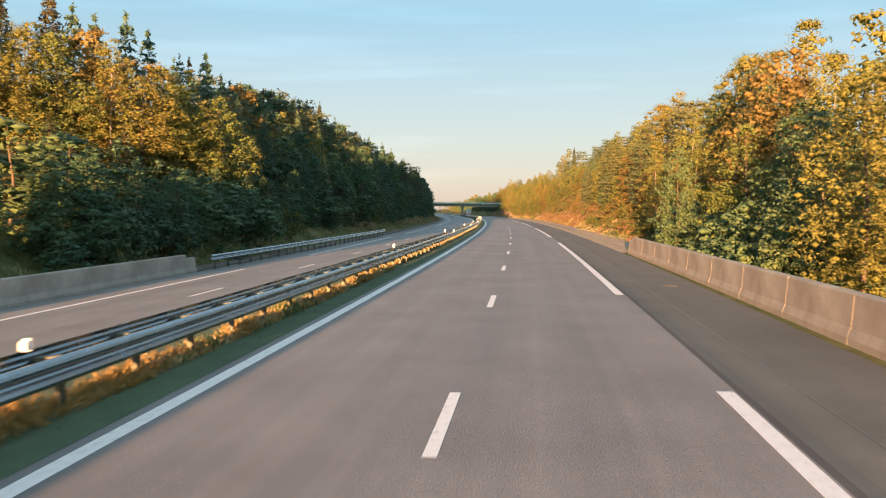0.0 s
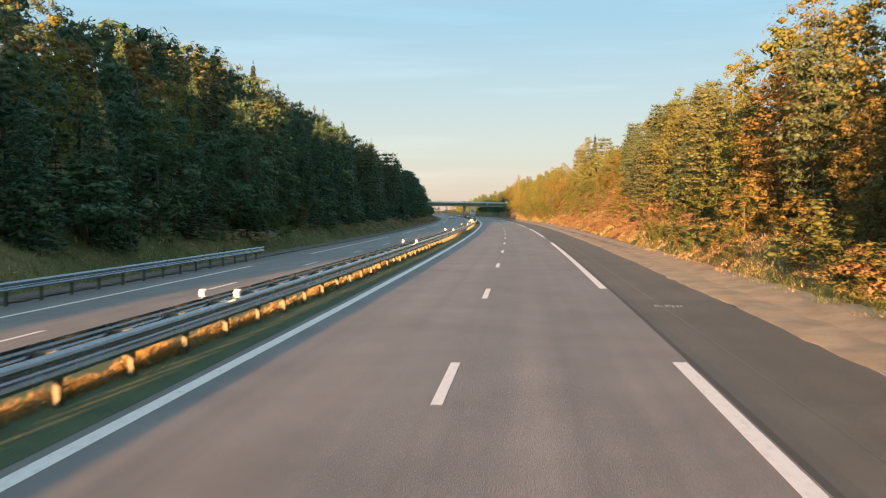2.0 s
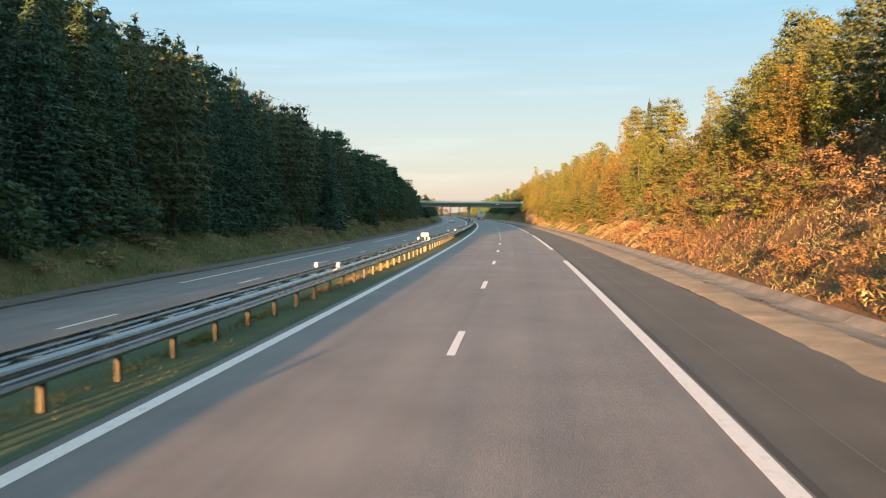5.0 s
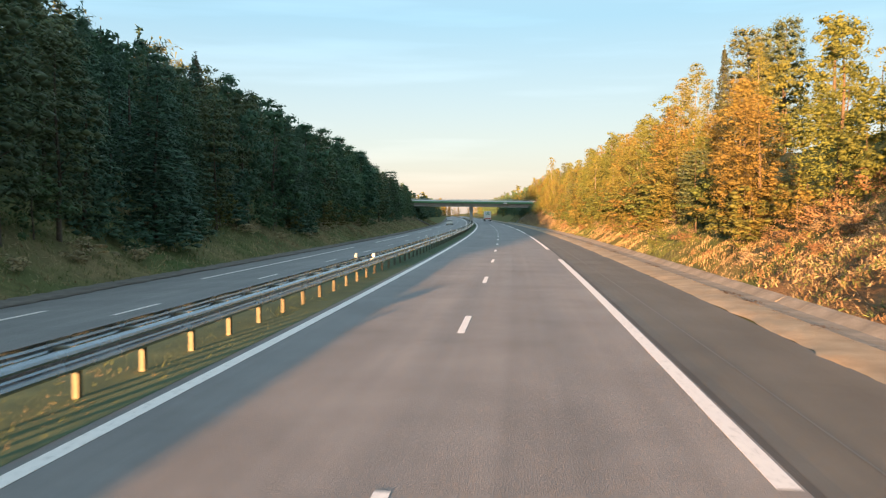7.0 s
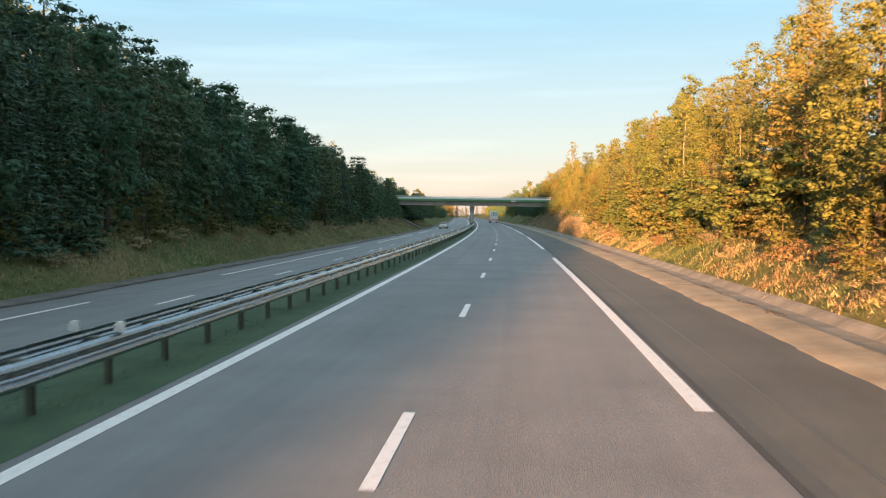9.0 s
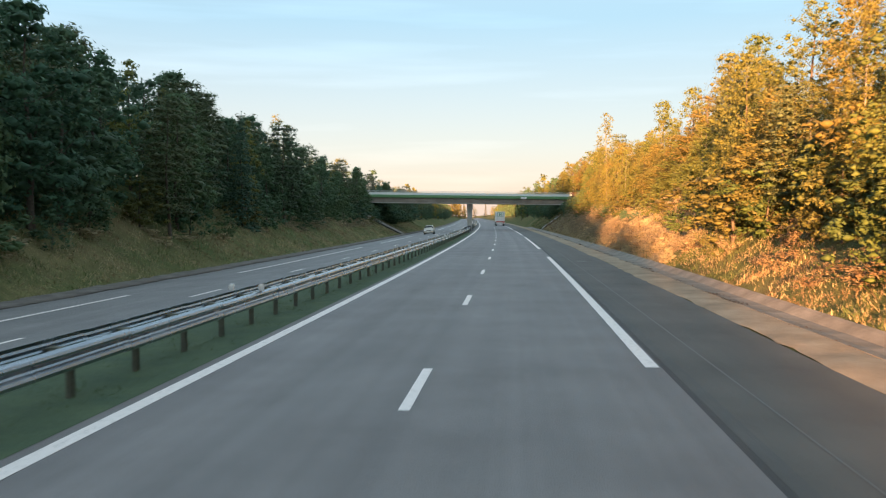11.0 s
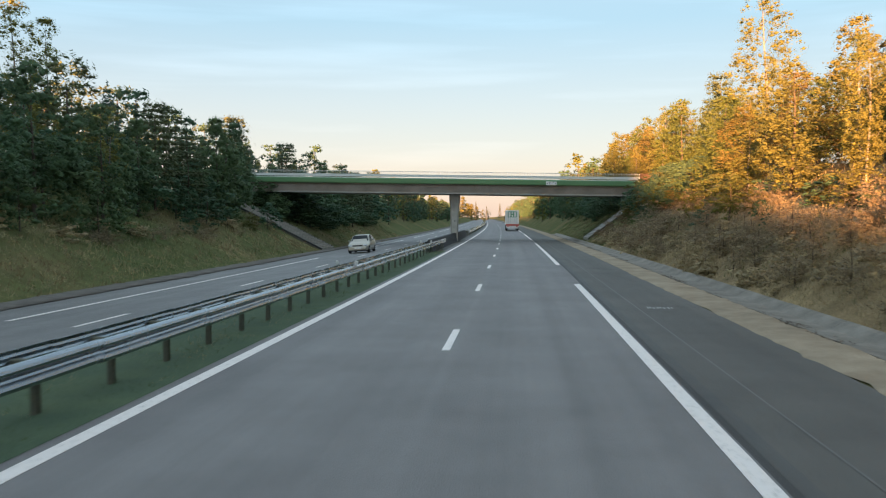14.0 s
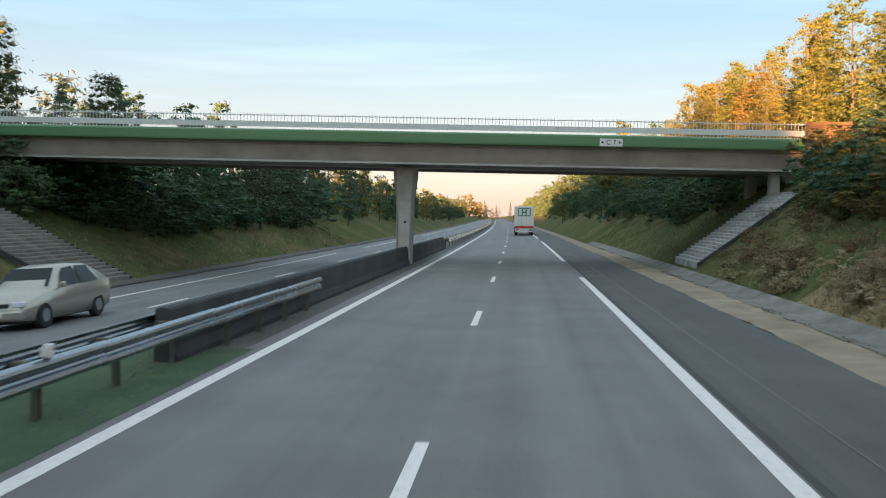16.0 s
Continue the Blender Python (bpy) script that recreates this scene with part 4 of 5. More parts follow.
for protos in KINDS.values():
    for p in protos:
        cv, cf, soft_faces = p["crown"]
        p["crown"] = quads("crown", cv, cf, p["mat"], None, soft_faces)

trng = np.random.default_rng(21)


def plant(name, s, lat, height, wide=1.0, group="", which=None, label="", fine=False):
    if fine and name + "+" in KINDS:
        name += "+"
    p = KINDS[name][int(trng.integers(len(KINDS[name]))) if which is None else which]
    z = float(ground(s, lat)) - 0.1
    f = height / p["h"]
    m = Matrix.Translation(rd(s, lat, z)) @ Matrix.Rotation(float(trng.uniform(0, 6.28)), 4, "Z") @ Matrix.Diagonal((f * wide, f * wide, f, 1))
    if p["first"] is None:
        e = thing(p["name"], None, p["labels"], p["name"].replace("_tree", "").replace("dark_", "").replace("broadleaf", "tree").replace("young_", "").replace("tall_", "").replace("screen", "tree"), group)
        put("trunk", p["trunk"], None, e)
        put("crown", p["crown"], None, e)
        p["first"] = e
        e.matrix_basis = m
        return e
    src = p["first"]
    e = copy_thing(src, m @ Matrix.Diagonal([1 / x for x in src.scale] + [1]))
    if label:
        e["label"] = label
    return e


def pick(rng, table):
    names = list(table)
    w = np.array([table[x] for x in names], float)
    return names[int(rng.choice(len(names), p=w / w.sum()))]


def mix_left(s, row):
    if 66 < s < 112:
        return ({"dark_tree": 3, "fir_tree": 1.5}, {"birch_tree": 1.6, "dark_tree": 3, "fir_tree": 3}, {"fir_tree": 2, "birch_tree": 2, "broadleaf_tree": 3}, {"fir_tree": 3, "broadleaf_tree": 1, "spruce_tree": 1.5})[row]
    if s < 75:
        return ({"dark_tree": 1}, {"birch_tree": 4, "broadleaf_tree": 4}, {"birch_tree": 3, "broadleaf_tree": 5}, {"spruce_tree": 4, "fir_tree": 3})[row]
    if s < 270:
        return {"fir_tree": 5, "dark_tree": 2.2, "pine_tree": 1.6, "birch_tree": 0.2} if row < 2 else {"fir_tree": 4, "dark_tree": 2, "pine_tree": 3, "spruce_tree": 0.7}
    return {"dark_tree": 5, "fir_tree": 1.2, "birch_tree": 0.8, "pine_tree": 2.2}


def mix_right(s, row):
    if s < 60:
        return {"birch_tree": 1.5, "broadleaf_tree": 3, "dark_tree": 3.5}
    if s < 190:
        return {"broadleaf_tree": 4, "pine_tree": 4, "birch_tree": 2} if row else {"broadleaf_tree": 4, "pine_tree": 3, "birch_tree": 1, "dark_tree": 2}
    return {"broadleaf_tree": 6, "birch_tree": 3, "pine_tree": 0.3}


def front_right(s):
    return float(np.interp(s, [0, 45, 60, 95, 130, 150, 188, 200, 300, 325, 420, 440, 460], [10.5, 10.5, 12.5, 12.5, 12.0, 17.0, 17.0, 11.8, 12.0, 13.8, 14.5, 17.5, 13.0]))


def front_left(s):
    return float(np.interp(s, [0, 40, 70, 260, 330, 415, 420, 436, 442, 480], [-19.0, -19.0, -21.0, -21.7, -22.8, -23.6, -30.0, -30.0, -23.0, -22.0]))


# landmark trees
HEROES = [("pine_tree", 228, 18.0, 16.1, 0.85), ("pine_tree", 226, 20.0, 16.4, 0.8), ("tall_birch", 387, 15.9, 17.6, 0.95), ("broadleaf_tree", 345, 16.0, 13.6, 0.8),
          ("birch_tree", 393, -33.8, 18.6, 1.0), ("birch_tree", 396, -33.0, 17.2, 0.9), ("pine_tree", 433, -31.0, 14.7, 0.9), ("pine_tree", 438, -26.0, 11.9, 0.8),
          ("pine_tree", 159, -27.9, 15.9, 0.6), ("spruce_tree", 174, -39.0, 25.5, 0.8), ("birch_tree", 41.5, 15.0, 11.4, 0.9), ("broadleaf_tree", 49, 15.5, 12.4, 1.0), ("birch_tree", 44, 17.5, 13.6, 0.9), ("broadleaf_tree", 36, 14.0, 10.5, 1.0), ("broadleaf_tree", 53, 16.5, 13.2, 0.9),
          ("tall_birch", 288, 28.1, 24.0, 1.1), ("tall_birch", 285, 25.5, 21.5, 1.0), ("pine_tree", 252, 26.9, 20.8, 0.9), ("spruce_tree", 271, 27.4, 22.8, 0.75),
          ("broadleaf_tree", 298, 21.6, 16.0, 1.0), ("tall_birch", 345, 24.1, 18.6, 0.65)]
HEROES += [(("birch_tree", "broadleaf_tree", "broadleaf_tree", "broadleaf_tree")[i % 4], 440 + 2.6 * i, 19.5 + (i * 5.3) % 13, 13.5 + (i * 2.7) % 6, 0.85) for i in range(15)]
for name, s, lat, top, wide in HEROES:
    plant(name, s, lat, top - float(ground(s, lat)), wide, "trees of the cutting", fine=lat > 0 or s > 380)

LEFT_TOP = ([0, 50, 90, 118, 137, 160, 212, 230, 275, 300, 360, 410, 440, 520], [0.46, 0.465, 0.48, 0.46, 0.525, 0.52, 0.515, 0.50, 0.49, 0.468, 0.39, 0.335, 0.33, 0.32])
RIGHT_TOP = ([0, 30, 60, 100, 150, 200, 250, 330, 400, 440, 480], [0.60, 0.62, 0.66, 0.74, 0.69, 0.68, 0.73, 0.71, 0.69, 0.74, 0.74])
wrng = np.random.default_rng(5)
BACK = []   # trees further in, joined into the woods below
for row in range(4):
    s = 22.0 + row * 1.3
    while s < 470:
        lat = front_left(s) - row * 5.6 + wrng.normal(0, 0.8)
        top = 2.43 + (1.15 - lat) * float(np.interp(s, *LEFT_TOP)) * (wrng.uniform(0.72, 1.08) if s > 345 else wrng.uniform(0.8, 1.0) if row < 2 else wrng.uniform(0.84, 1.04))
        if s < 105:   # lower edge of the wood, where the sun comes in
            rise = min(1.0, max(0.0, (s - 68) / 15))
            top = 2.43 + (1.15 - lat) * ((0.15, 0.38, 0.42, 0.465)[row] * (1 - rise) + (0.30, 0.43, 0.46, 0.475)[row] * rise) * (wrng.uniform(0.8, 1.05) if row < 3 else wrng.uniform(0.93, 1.05))
        h = top - float(ground(s, lat))
        name = pick(wrng, mix_left(s, row))
        if not (418 < s < 438 and lat > -34) and (row == 0 or lat < -44 + (s - 22) * 0.62):
            if row == 0 or row == 1 and s < 120:
                plant(name, s, lat, max(3.5, h), float(wrng.uniform(1.1, 1.45) if row == 1 and s < 70 else wrng.uniform(0.75, 1.1)), "trees of the cutting", fine=s < 75)
            else:
                BACK.append((name, s, lat, max(5, h)))
        s += (4.6, 5.2, 5.0, 5.5)[row] * wrng.uniform(0.75, 1.3)
    s = 14.0 + row * 1.5
    while s < 480:
        lat = front_right(s) + row * 4.4 + wrng.normal(0, 0.6)
        top = 2.43 + (lat - 1.15) * float(np.interp(s, *RIGHT_TOP)) * wrng.uniform(0.55, 1.1) * (0.9, 1.0, 0.9, 0.82)[row]
        h = top - float(ground(s, lat))
        name = pick(wrng, mix_right(s, row))
        if not (380 < s < 437 and lat < 22.5):
            if row < 2:
                plant(name, s, lat, max(3.5, h), float(wrng.uniform(0.75, 1.15)), "trees of the cutting", fine=True)
            elif row == 2 and s > 230:
                plant(name, s, lat, max(3.5, h), float(wrng.uniform(0.75, 1.1)), "trees of the cutting", fine=True)
            elif row == 2:
                BACK.append((name, s, lat, max(5, h)))
        s += (4.6, 4.8, 5.5, 30)[row] * wrng.uniform(0.75, 1.3)
# golden edge of the far wood, which opens towards the valley
for i in range(26):
    s = 22 + 1.42 * i + wrng.uniform(-0.8, 0.8)
    lat = -44 + (s - 22) * 0.62 + wrng.uniform(-1.6, 1.2)
    top = 2.43 + (1.15 - lat) * wrng.uniform(0.33, 0.425)
    plant("birch_tree" if i % 3 == 0 else "broadleaf_tree", s, lat, top - float(ground(s, lat)), float(wrng.uniform(0.95, 1.25)), "trees of the cutting", fine=True)
# shrubs along the feet of both banks
for i in range(95):
    s = 60 + i * 3.9 + wrng.uniform(-1, 1)
    lat = front_right(s) - wrng.uniform(0.3, 2.4)
    if not 424 < s < 436:
        plant("shrub", s, lat, float(wrng.uniform(1.2, 2.6)), float(wrng.uniform(0.9, 1.4)), "shrubs on the banks")
for i in range(60):
    s = 24 + i * 6.6 + wrng.uniform(-1.5, 1.5)
    lat = front_left(s) + wrng.uniform(0.2, 2.2)
    if not 414 < s < 426:
        plant("dark_shrub" if wrng.uniform() < 0.75 else "shrub", s, lat, float(wrng.uniform(1.6, 3.6)), float(wrng.uniform(0.9, 1.4)), "shrubs on the banks")
for i in range(15):
    s = 437.5 + i * 3.4
    plant("dark_shrub", s, -21.0 - wrng.uniform(0, 4), float(wrng.uniform(2.5, 4.5)), float(wrng.uniform(1.4, 1.9)), "shrubs on the banks")
    plant("dark_shrub", s, 11.5 + wrng.uniform(0, 4), float(wrng.uniform(2.0, 3.8)), float(wrng.uniform(1.0, 1.4)), "shrubs on the banks")
for i in range(56):
    plant("dark_shrub" if i % 6 else "shrub", 394 + i * 0.54, 12.8 + wrng.uniform(0, 7.5), float(wrng.uniform(1.7, 2.7)), float(wrng.uniform(1.0, 1.4)), "shrubs on the banks", fine=True)

for i in range(40):
    s = 305 + i * 2.9 + wrng.uniform(-1, 1)
    if s < 422:
        plant("shrub" if wrng.uniform() < 0.35 else "dark_shrub", s, 11.2 + wrng.uniform(0, 2.4), float(wrng.uniform(0.7, 1.5)), float(wrng.uniform(1.0, 1.7)), "shrubs on the banks")
for i in range(220):
    s = float(wrng.uniform(306, 408))
    plant("dry_bush", s, 9.3 + wrng.uniform(0, 1) ** 1.3 * 4.2, float(wrng.uniform(0.6, 1.4)), float(wrng.uniform(0.9, 1.6)), "withered bushes on the bank")
for i in range(40):
    s = float(wrng.uniform(330, 415))
    plant("dry_bush", s, -20.5 - wrng.uniform(0, 3.5), float(wrng.uniform(0.6, 1.3)), float(wrng.uniform(0.9, 1.6)), "withered bushes on the bank")

for i in range(15):
    s = 392 + i * 1.58
    plant("dark_shrub", s, -23.5 - wrng.uniform(0, 4.5), float(wrng.uniform(2.2, 4.2)), float(wrng.uniform(1.0, 1.4)), "shrubs on the banks")
    plant("dark_shrub", 425 + i * 1.5, -22.0 - wrng.uniform(0, 6), float(wrng.uniform(2.2, 4.0)), float(wrng.uniform(1.4, 1.8)), "shrubs on the banks")

# low golden trees that close the near wood towards the bank
for i in range(36):
    s = 294 + 2.75 * i + wrng.uniform(-0.8, 0.8)
    lat = front_right(s) + wrng.uniform(-0.4, 2.2)
    plant("broadleaf_tree" if i % 4 else "birch_tree", s, lat, float(wrng.uniform(3.6, 6.2)), float(wrng.uniform(1.1, 1.45)), "trees of the cutting", fine=True)
# bracken clumps and golden bushes below the near wood
for i in range(190):
    s = float(wrng.uniform(62, 196))
    plant("fern_clump" if s > 100 or wrng.uniform() < 0.25 else "shrub", s, 9.4 + wrng.uniform(0, 1) * (front_right(s) + 1.5 - 9.4), float(wrng.uniform(0.7, 1.5)), float(wrng.uniform(0.9, 1.6)), "bracken clumps on the bank")
for i in range(70):
    s = float(wrng.uniform(186, 304))
    plant("shrub", s, front_right(s) - wrng.uniform(-0.4, 1.5), float(wrng.uniform(1.8, 3.8)), float(wrng.uniform(0.9, 1.4)), "shrubs on the banks")
    plant("fern_clump" if i % 2 else "dry_bush", s + 3, 9.3 + wrng.uniform(0, 2.6), float(wrng.uniform(0.5, 1.0)), float(wrng.uniform(0.9, 1.6)), "bracken clumps on the bank")
for i in range(13):
    plant(("broadleaf_tree", "pine_tree", "broadleaf_tree", "birch_tree")[i % 4], 158 + i * 2.7, 16.2 + wrng.uniform(-0.8, 2.4), float(wrng.uniform(4.0, 6.5)), float(wrng.uniform(1.0, 1.3)), "trees of the cutting", fine=True)
for i in range(22):
    plant("shrub", 150 + i * 1.8, 13.4 + wrng.uniform(-2.6, 2.6), float(wrng.uniform(1.2, 2.4)), float(wrng.uniform(0.9, 1.3)), "shrubs on the banks")
for i in range(48):
    plant("dark_shrub" if i % 3 == 0 else "young_spruce", 28 + i * 1.8, -20.0 - wrng.uniform(0, 6.5), float(wrng.uniform(2.6, 5.0)), float(wrng.uniform(1.1, 1.6)), "shrubs on the banks" if i % 3 == 0 else "trees of the cutting")
for i in range(38):
    plant("dark_shrub", 285 + i * 3.1, -23.6 - wrng.uniform(0, 6), float(wrng.uniform(2.4, 4.6)), float(wrng.uniform(1.1, 1.6)), "shrubs on the banks")
for i in range(200):
    plant("grass_tuft", float(wrng.uniform(304, 418)), 8.9 + wrng.uniform(0, 1) ** 1.5 * 2.6, float(wrng.uniform(0.35, 0.75)), float(wrng.uniform(1.0, 1.7)), "tufts of dry grass on the bank")
for i in range(14):
    plant("dark_shrub", 22 + i * 1.4, 9.2 + wrng.uniform(0, 2.6), float(wrng.uniform(2.4, 3.8)), float(wrng.uniform(1.0, 1.3)), "shrubs on the banks", fine=True)
    plant("dark_shrub", 26 + i * 2.4, -18.4 - wrng.uniform(0, 2.4), float(wrng.uniform(2.6, 4.2)), float(wrng.uniform(1.1, 1.5)), "shrubs on the banks", fine=True)
for i in range(36):
    plant("fern_clump" if i % 3 == 0 else "shrub", 41.5 + i * 0.8, 9.0 + wrng.uniform(0, 3.2), float(wrng.uniform(0.6, 1.1) if i % 3 == 0 else wrng.uniform(0.8, 1.6)), float(wrng.uniform(1.0, 1.6)), "bracken clumps on the bank" if i % 3 == 0 else "shrubs on the banks")
for i in range(15):
    plant("dark_shrub", 428.5 + i * 3.0, -21.0 - wrng.uniform(0, 2.5), float(wrng.uniform(2.0, 3.2)), float(wrng.uniform(1.4, 1.9)), "shrubs on the banks", fine=True)
    plant("dark_shrub", 435.5 + i * 2.5, 11.6 + wrng.uniform(0, 3.5), float(wrng.uniform(2.0, 3.4)), float(wrng.uniform(1.1, 1.5)), "shrubs on the banks", fine=True)
for i in range(34):
    plant("shrub", 76 + i * 0.85, 9.7 + wrng.uniform(0, 3.0), float(wrng.uniform(0.7, 1.2)), float(wrng.uniform(1.0, 1.6)), "shrubs on the banks")
for i in range(72):
    plant("fern_clump", 391 + i * 0.46, 9.3 + wrng.uniform(0, 4.6), float(wrng.uniform(0.4, 0.85)), float(wrng.uniform(1.1, 1.7)), "bracken clumps on the bank")
for i in range(8):
    plant("dark_shrub", 424 + i * 1.3, -23.6 - (i * 1.7) % 5, float(wrng.uniform(2.4, 3.4)), 1.5, "shrubs on the banks", fine=True)
# unseen trees added beyond the far parapet, below the cutting, to shade the left bank
for i in range(22):
    s = -75 + i * 4.1
    lat = -31 - wrng.uniform(0, 9)
    plant("screen_tree", s, lat, 9.5 - float(ground(s, lat)) + wrng.uniform(-2, 1.0), float(wrng.uniform(0.9, 1.2)), "trees of the cutting")

# second unseen row, close behind the parapet, added to block the low sun
for i in range(24):
    s = -85 + i * 3.8
    lat = -18.4 + 0.085 * min(0, s) - wrng.uniform(0, 1.5)
    plant("screen_tree", s, lat, 8.8 - float(ground(s, lat)) + wrng.uniform(-1.2, 0.6), float(wrng.uniform(0.8, 1.0)), "trees of the cutting")

# woods further in and beyond the bridge, as one mass on each side
for s in np.arange(470, 900, 5.5):
    for row in range(3):
        lat = -23 - row * 6 + wrng.normal(0, 1.2)
        BACK.append((pick(wrng, {"dark_tree": 4, "birch_tree": 1, "pine_tree": 2}), float(s + wrng.uniform(-2, 2)), lat, float(wrng.uniform(6, 10))))
        lat = 13.5 + row * 6 + wrng.normal(0, 1.0)
        BACK.append((pick(wrng, {"dark_tree": 6, "broadleaf_tree": 0.6, "pine_tree": 2} if s < 800 else {"dark_tree": 2, "broadleaf_tree": 4, "pine_tree": 1}), float(s + wrng.uniform(-2, 2)), lat, float(wrng.uniform(6.5, 10.5))))
for i in range(11):
    s, lat = 334 + i * 3.2, -26.5 - (i * 2.3) % 5
    plant("dark_tree" if i % 3 else "pine_tree", s, lat, 2.43 + (1.15 - lat) * float(np.interp(s, *LEFT_TOP)) * wrng.uniform(0.85, 1.05) - float(ground(s, lat)), float(wrng.uniform(0.9, 1.15)), "trees of the cutting")
for i in range(60):
    s = float(wrng.uniform(90, 405))
    plant("grass_tuft", s, front_left(s) + wrng.uniform(0.4, 2.6), float(wrng.uniform(0.5, 1.0)), float(wrng.uniform(1.2, 2.4)), "tufts of dry grass on the bank")
for s in np.arange(118, 345, 3.4):
    for back in (41.0, 46.0):
        top = 2.43 + (back + 1.15) * float(np.interp(s, *LEFT_TOP)) * wrng.uniform(0.9, 1.03)
        BACK.append(("pine_tree" if wrng.uniform() < 0.4 else "dark_tree", float(s + wrng.uniform(-1, 1)), -back, float(top - ground(s, -back))))
for i in range(170):
    s = float(wrng.uniform(900, 1250))
    lat = float(wrng.uniform(-150, 90))
    if -20 < lat < 11 and s < 1100:
        continue
    BACK.append((pick(wrng, {"broadleaf_tree": 4, "spruce_tree": 3, "pine_tree": 2}), s, lat, float(wrng.uniform(10, 17))))

# tall unseen rows added up the far hill to shade the bridge's right end
for s in np.arange(27, 63, 1.9):
    for back in (45.8, 49.5):
        top = 2.43 + (back + 1.15) * wrng.uniform(0.53, 0.57)
        BACK.append(("fir_tree" if wrng.uniform() < 0.6 else "spruce_tree", float(s + wrng.uniform(-1, 1)), -back, float(top - ground(s, -back))))

LOW = {"birch_tree": (broad_crown(91, 12, 2.3, 1.5, 60, 12, 0.5, 0.72), 12, 1), "broadleaf_tree": (broad_crown(92, 10, 3.0, 0.4, 60, 12, 0.55, 0.85), 10, 0),
       "dark_tree": (broad_crown(93, 10, 2.9, 0.4, 60, 12, 0.55, 0.85), 10, 2), "pine_tree": (conifer_crown(94, 12, 2.5, 3.0, 9, 6, 16, 0.6, -0.05, 0.9, 0.1, True, ()), 12, 3),
       "spruce_tree": (conifer_crown(95, 13, 2.5, 0.8, 18, 8, 7, 0.7, 0.35, 0.85, cores=()), 13, 4), "fir_tree": (conifer_crown(96, 13, 3.1, 0.4, 16, 9, 9, 0.75, 0.28, 0.72, cores=()), 13, 5)}
MID = {"birch_tree": (broad_crown(81, 12, 2.3, 2.0, 100, 18, 0.27, 0.72, 14), 12, 1), "broadleaf_tree": (broad_crown(82, 10, 3.0, 0.5, 100, 18, 0.30, 0.85, 14), 10, 0),
       "dark_tree": (broad_crown(83, 10, 2.9, 0.5, 100, 18, 0.30, 0.85, 14), 10, 2), "pine_tree": (conifer_crown(84, 12, 2.5, 3.0, 12, 7, 28, 0.42, -0.05, 0.9, 0.1, True, (0.8,)), 12, 3),
       "spruce_tree": (conifer_crown(85, 13, 3.2, 0.8, 30, 9, 15, 0.42, 0.35, 0.85, cores=(0.7,)), 13, 4), "fir_tree": (conifer_crown(86, 13, 3.1, 0.4, 20, 9, 16, 0.44, 0.28, 0.72, cores=(0.7,)), 13, 5)}
WOODMATS = [M_BROAD, M_BIRCHLEAF, M_GREEN, M_NEEDLE, M_SPRUCE, M_FIR, M_BARK]
LOWTRUNK = tube([(0, 0, -0.5), (0, 0, 5), (0, 0, 9)], [0.16, 0.12, 0.05], 5)
LOWTRUNK = (LOWTRUNK[0], [x for a, b, c, d in LOWTRUNK[1] for x in ((a, b, c), (a, c, d))])


def woods(name, trees, label):
    V, F, I, S, n = [], [], [], [], 0
    for kind_name, s, lat, h in trees:
        (cv, cf, cs), ph, mi = (MID if s < 470 and -37.5 < lat < 30 else LOW)[kind_name]
        a, f = wrng.uniform(0, 6.28), h / ph
        base = np.array(rd(s, lat, float(ground(s, lat)) - 0.1))
        rot = np.array([[math.cos(a), -math.sin(a), 0], [math.sin(a), math.cos(a), 0], [0, 0, 1]])
        V.append((cv * f) @ rot.T + base)
        F.append(cf + n)
        I.append(np.full(len(cf), mi))
        S.append(cs)
        n += len(cv)
        tv = np.array(LOWTRUNK[0]) * f + base
        V.append(tv)
        F.append(np.array(LOWTRUNK[1]) + n)
        I.append(np.full(len(LOWTRUNK[1]), 6))
        S.append(np.ones(len(LOWTRUNK[1]), bool))
        n += len(tv)
    return tagged(put(name, quads(name, np.concatenate(V), np.concatenate(F), WOODMATS, None, np.concatenate(S), np.concatenate(I))), label, "woods", "", "stuff")


woods("woodland", [t for t in BACK if t[2] < 0 and t[1] < 900], "dark mixed woodland on the far side of the road")
woods("woodland", [t for t in BACK if t[2] >= 0 and t[1] < 900], "green and golden woodland above the near bank")
woods("distant_woodland", [t for t in BACK if t[1] >= 900], "distant sunlit conifer and broadleaf woods")


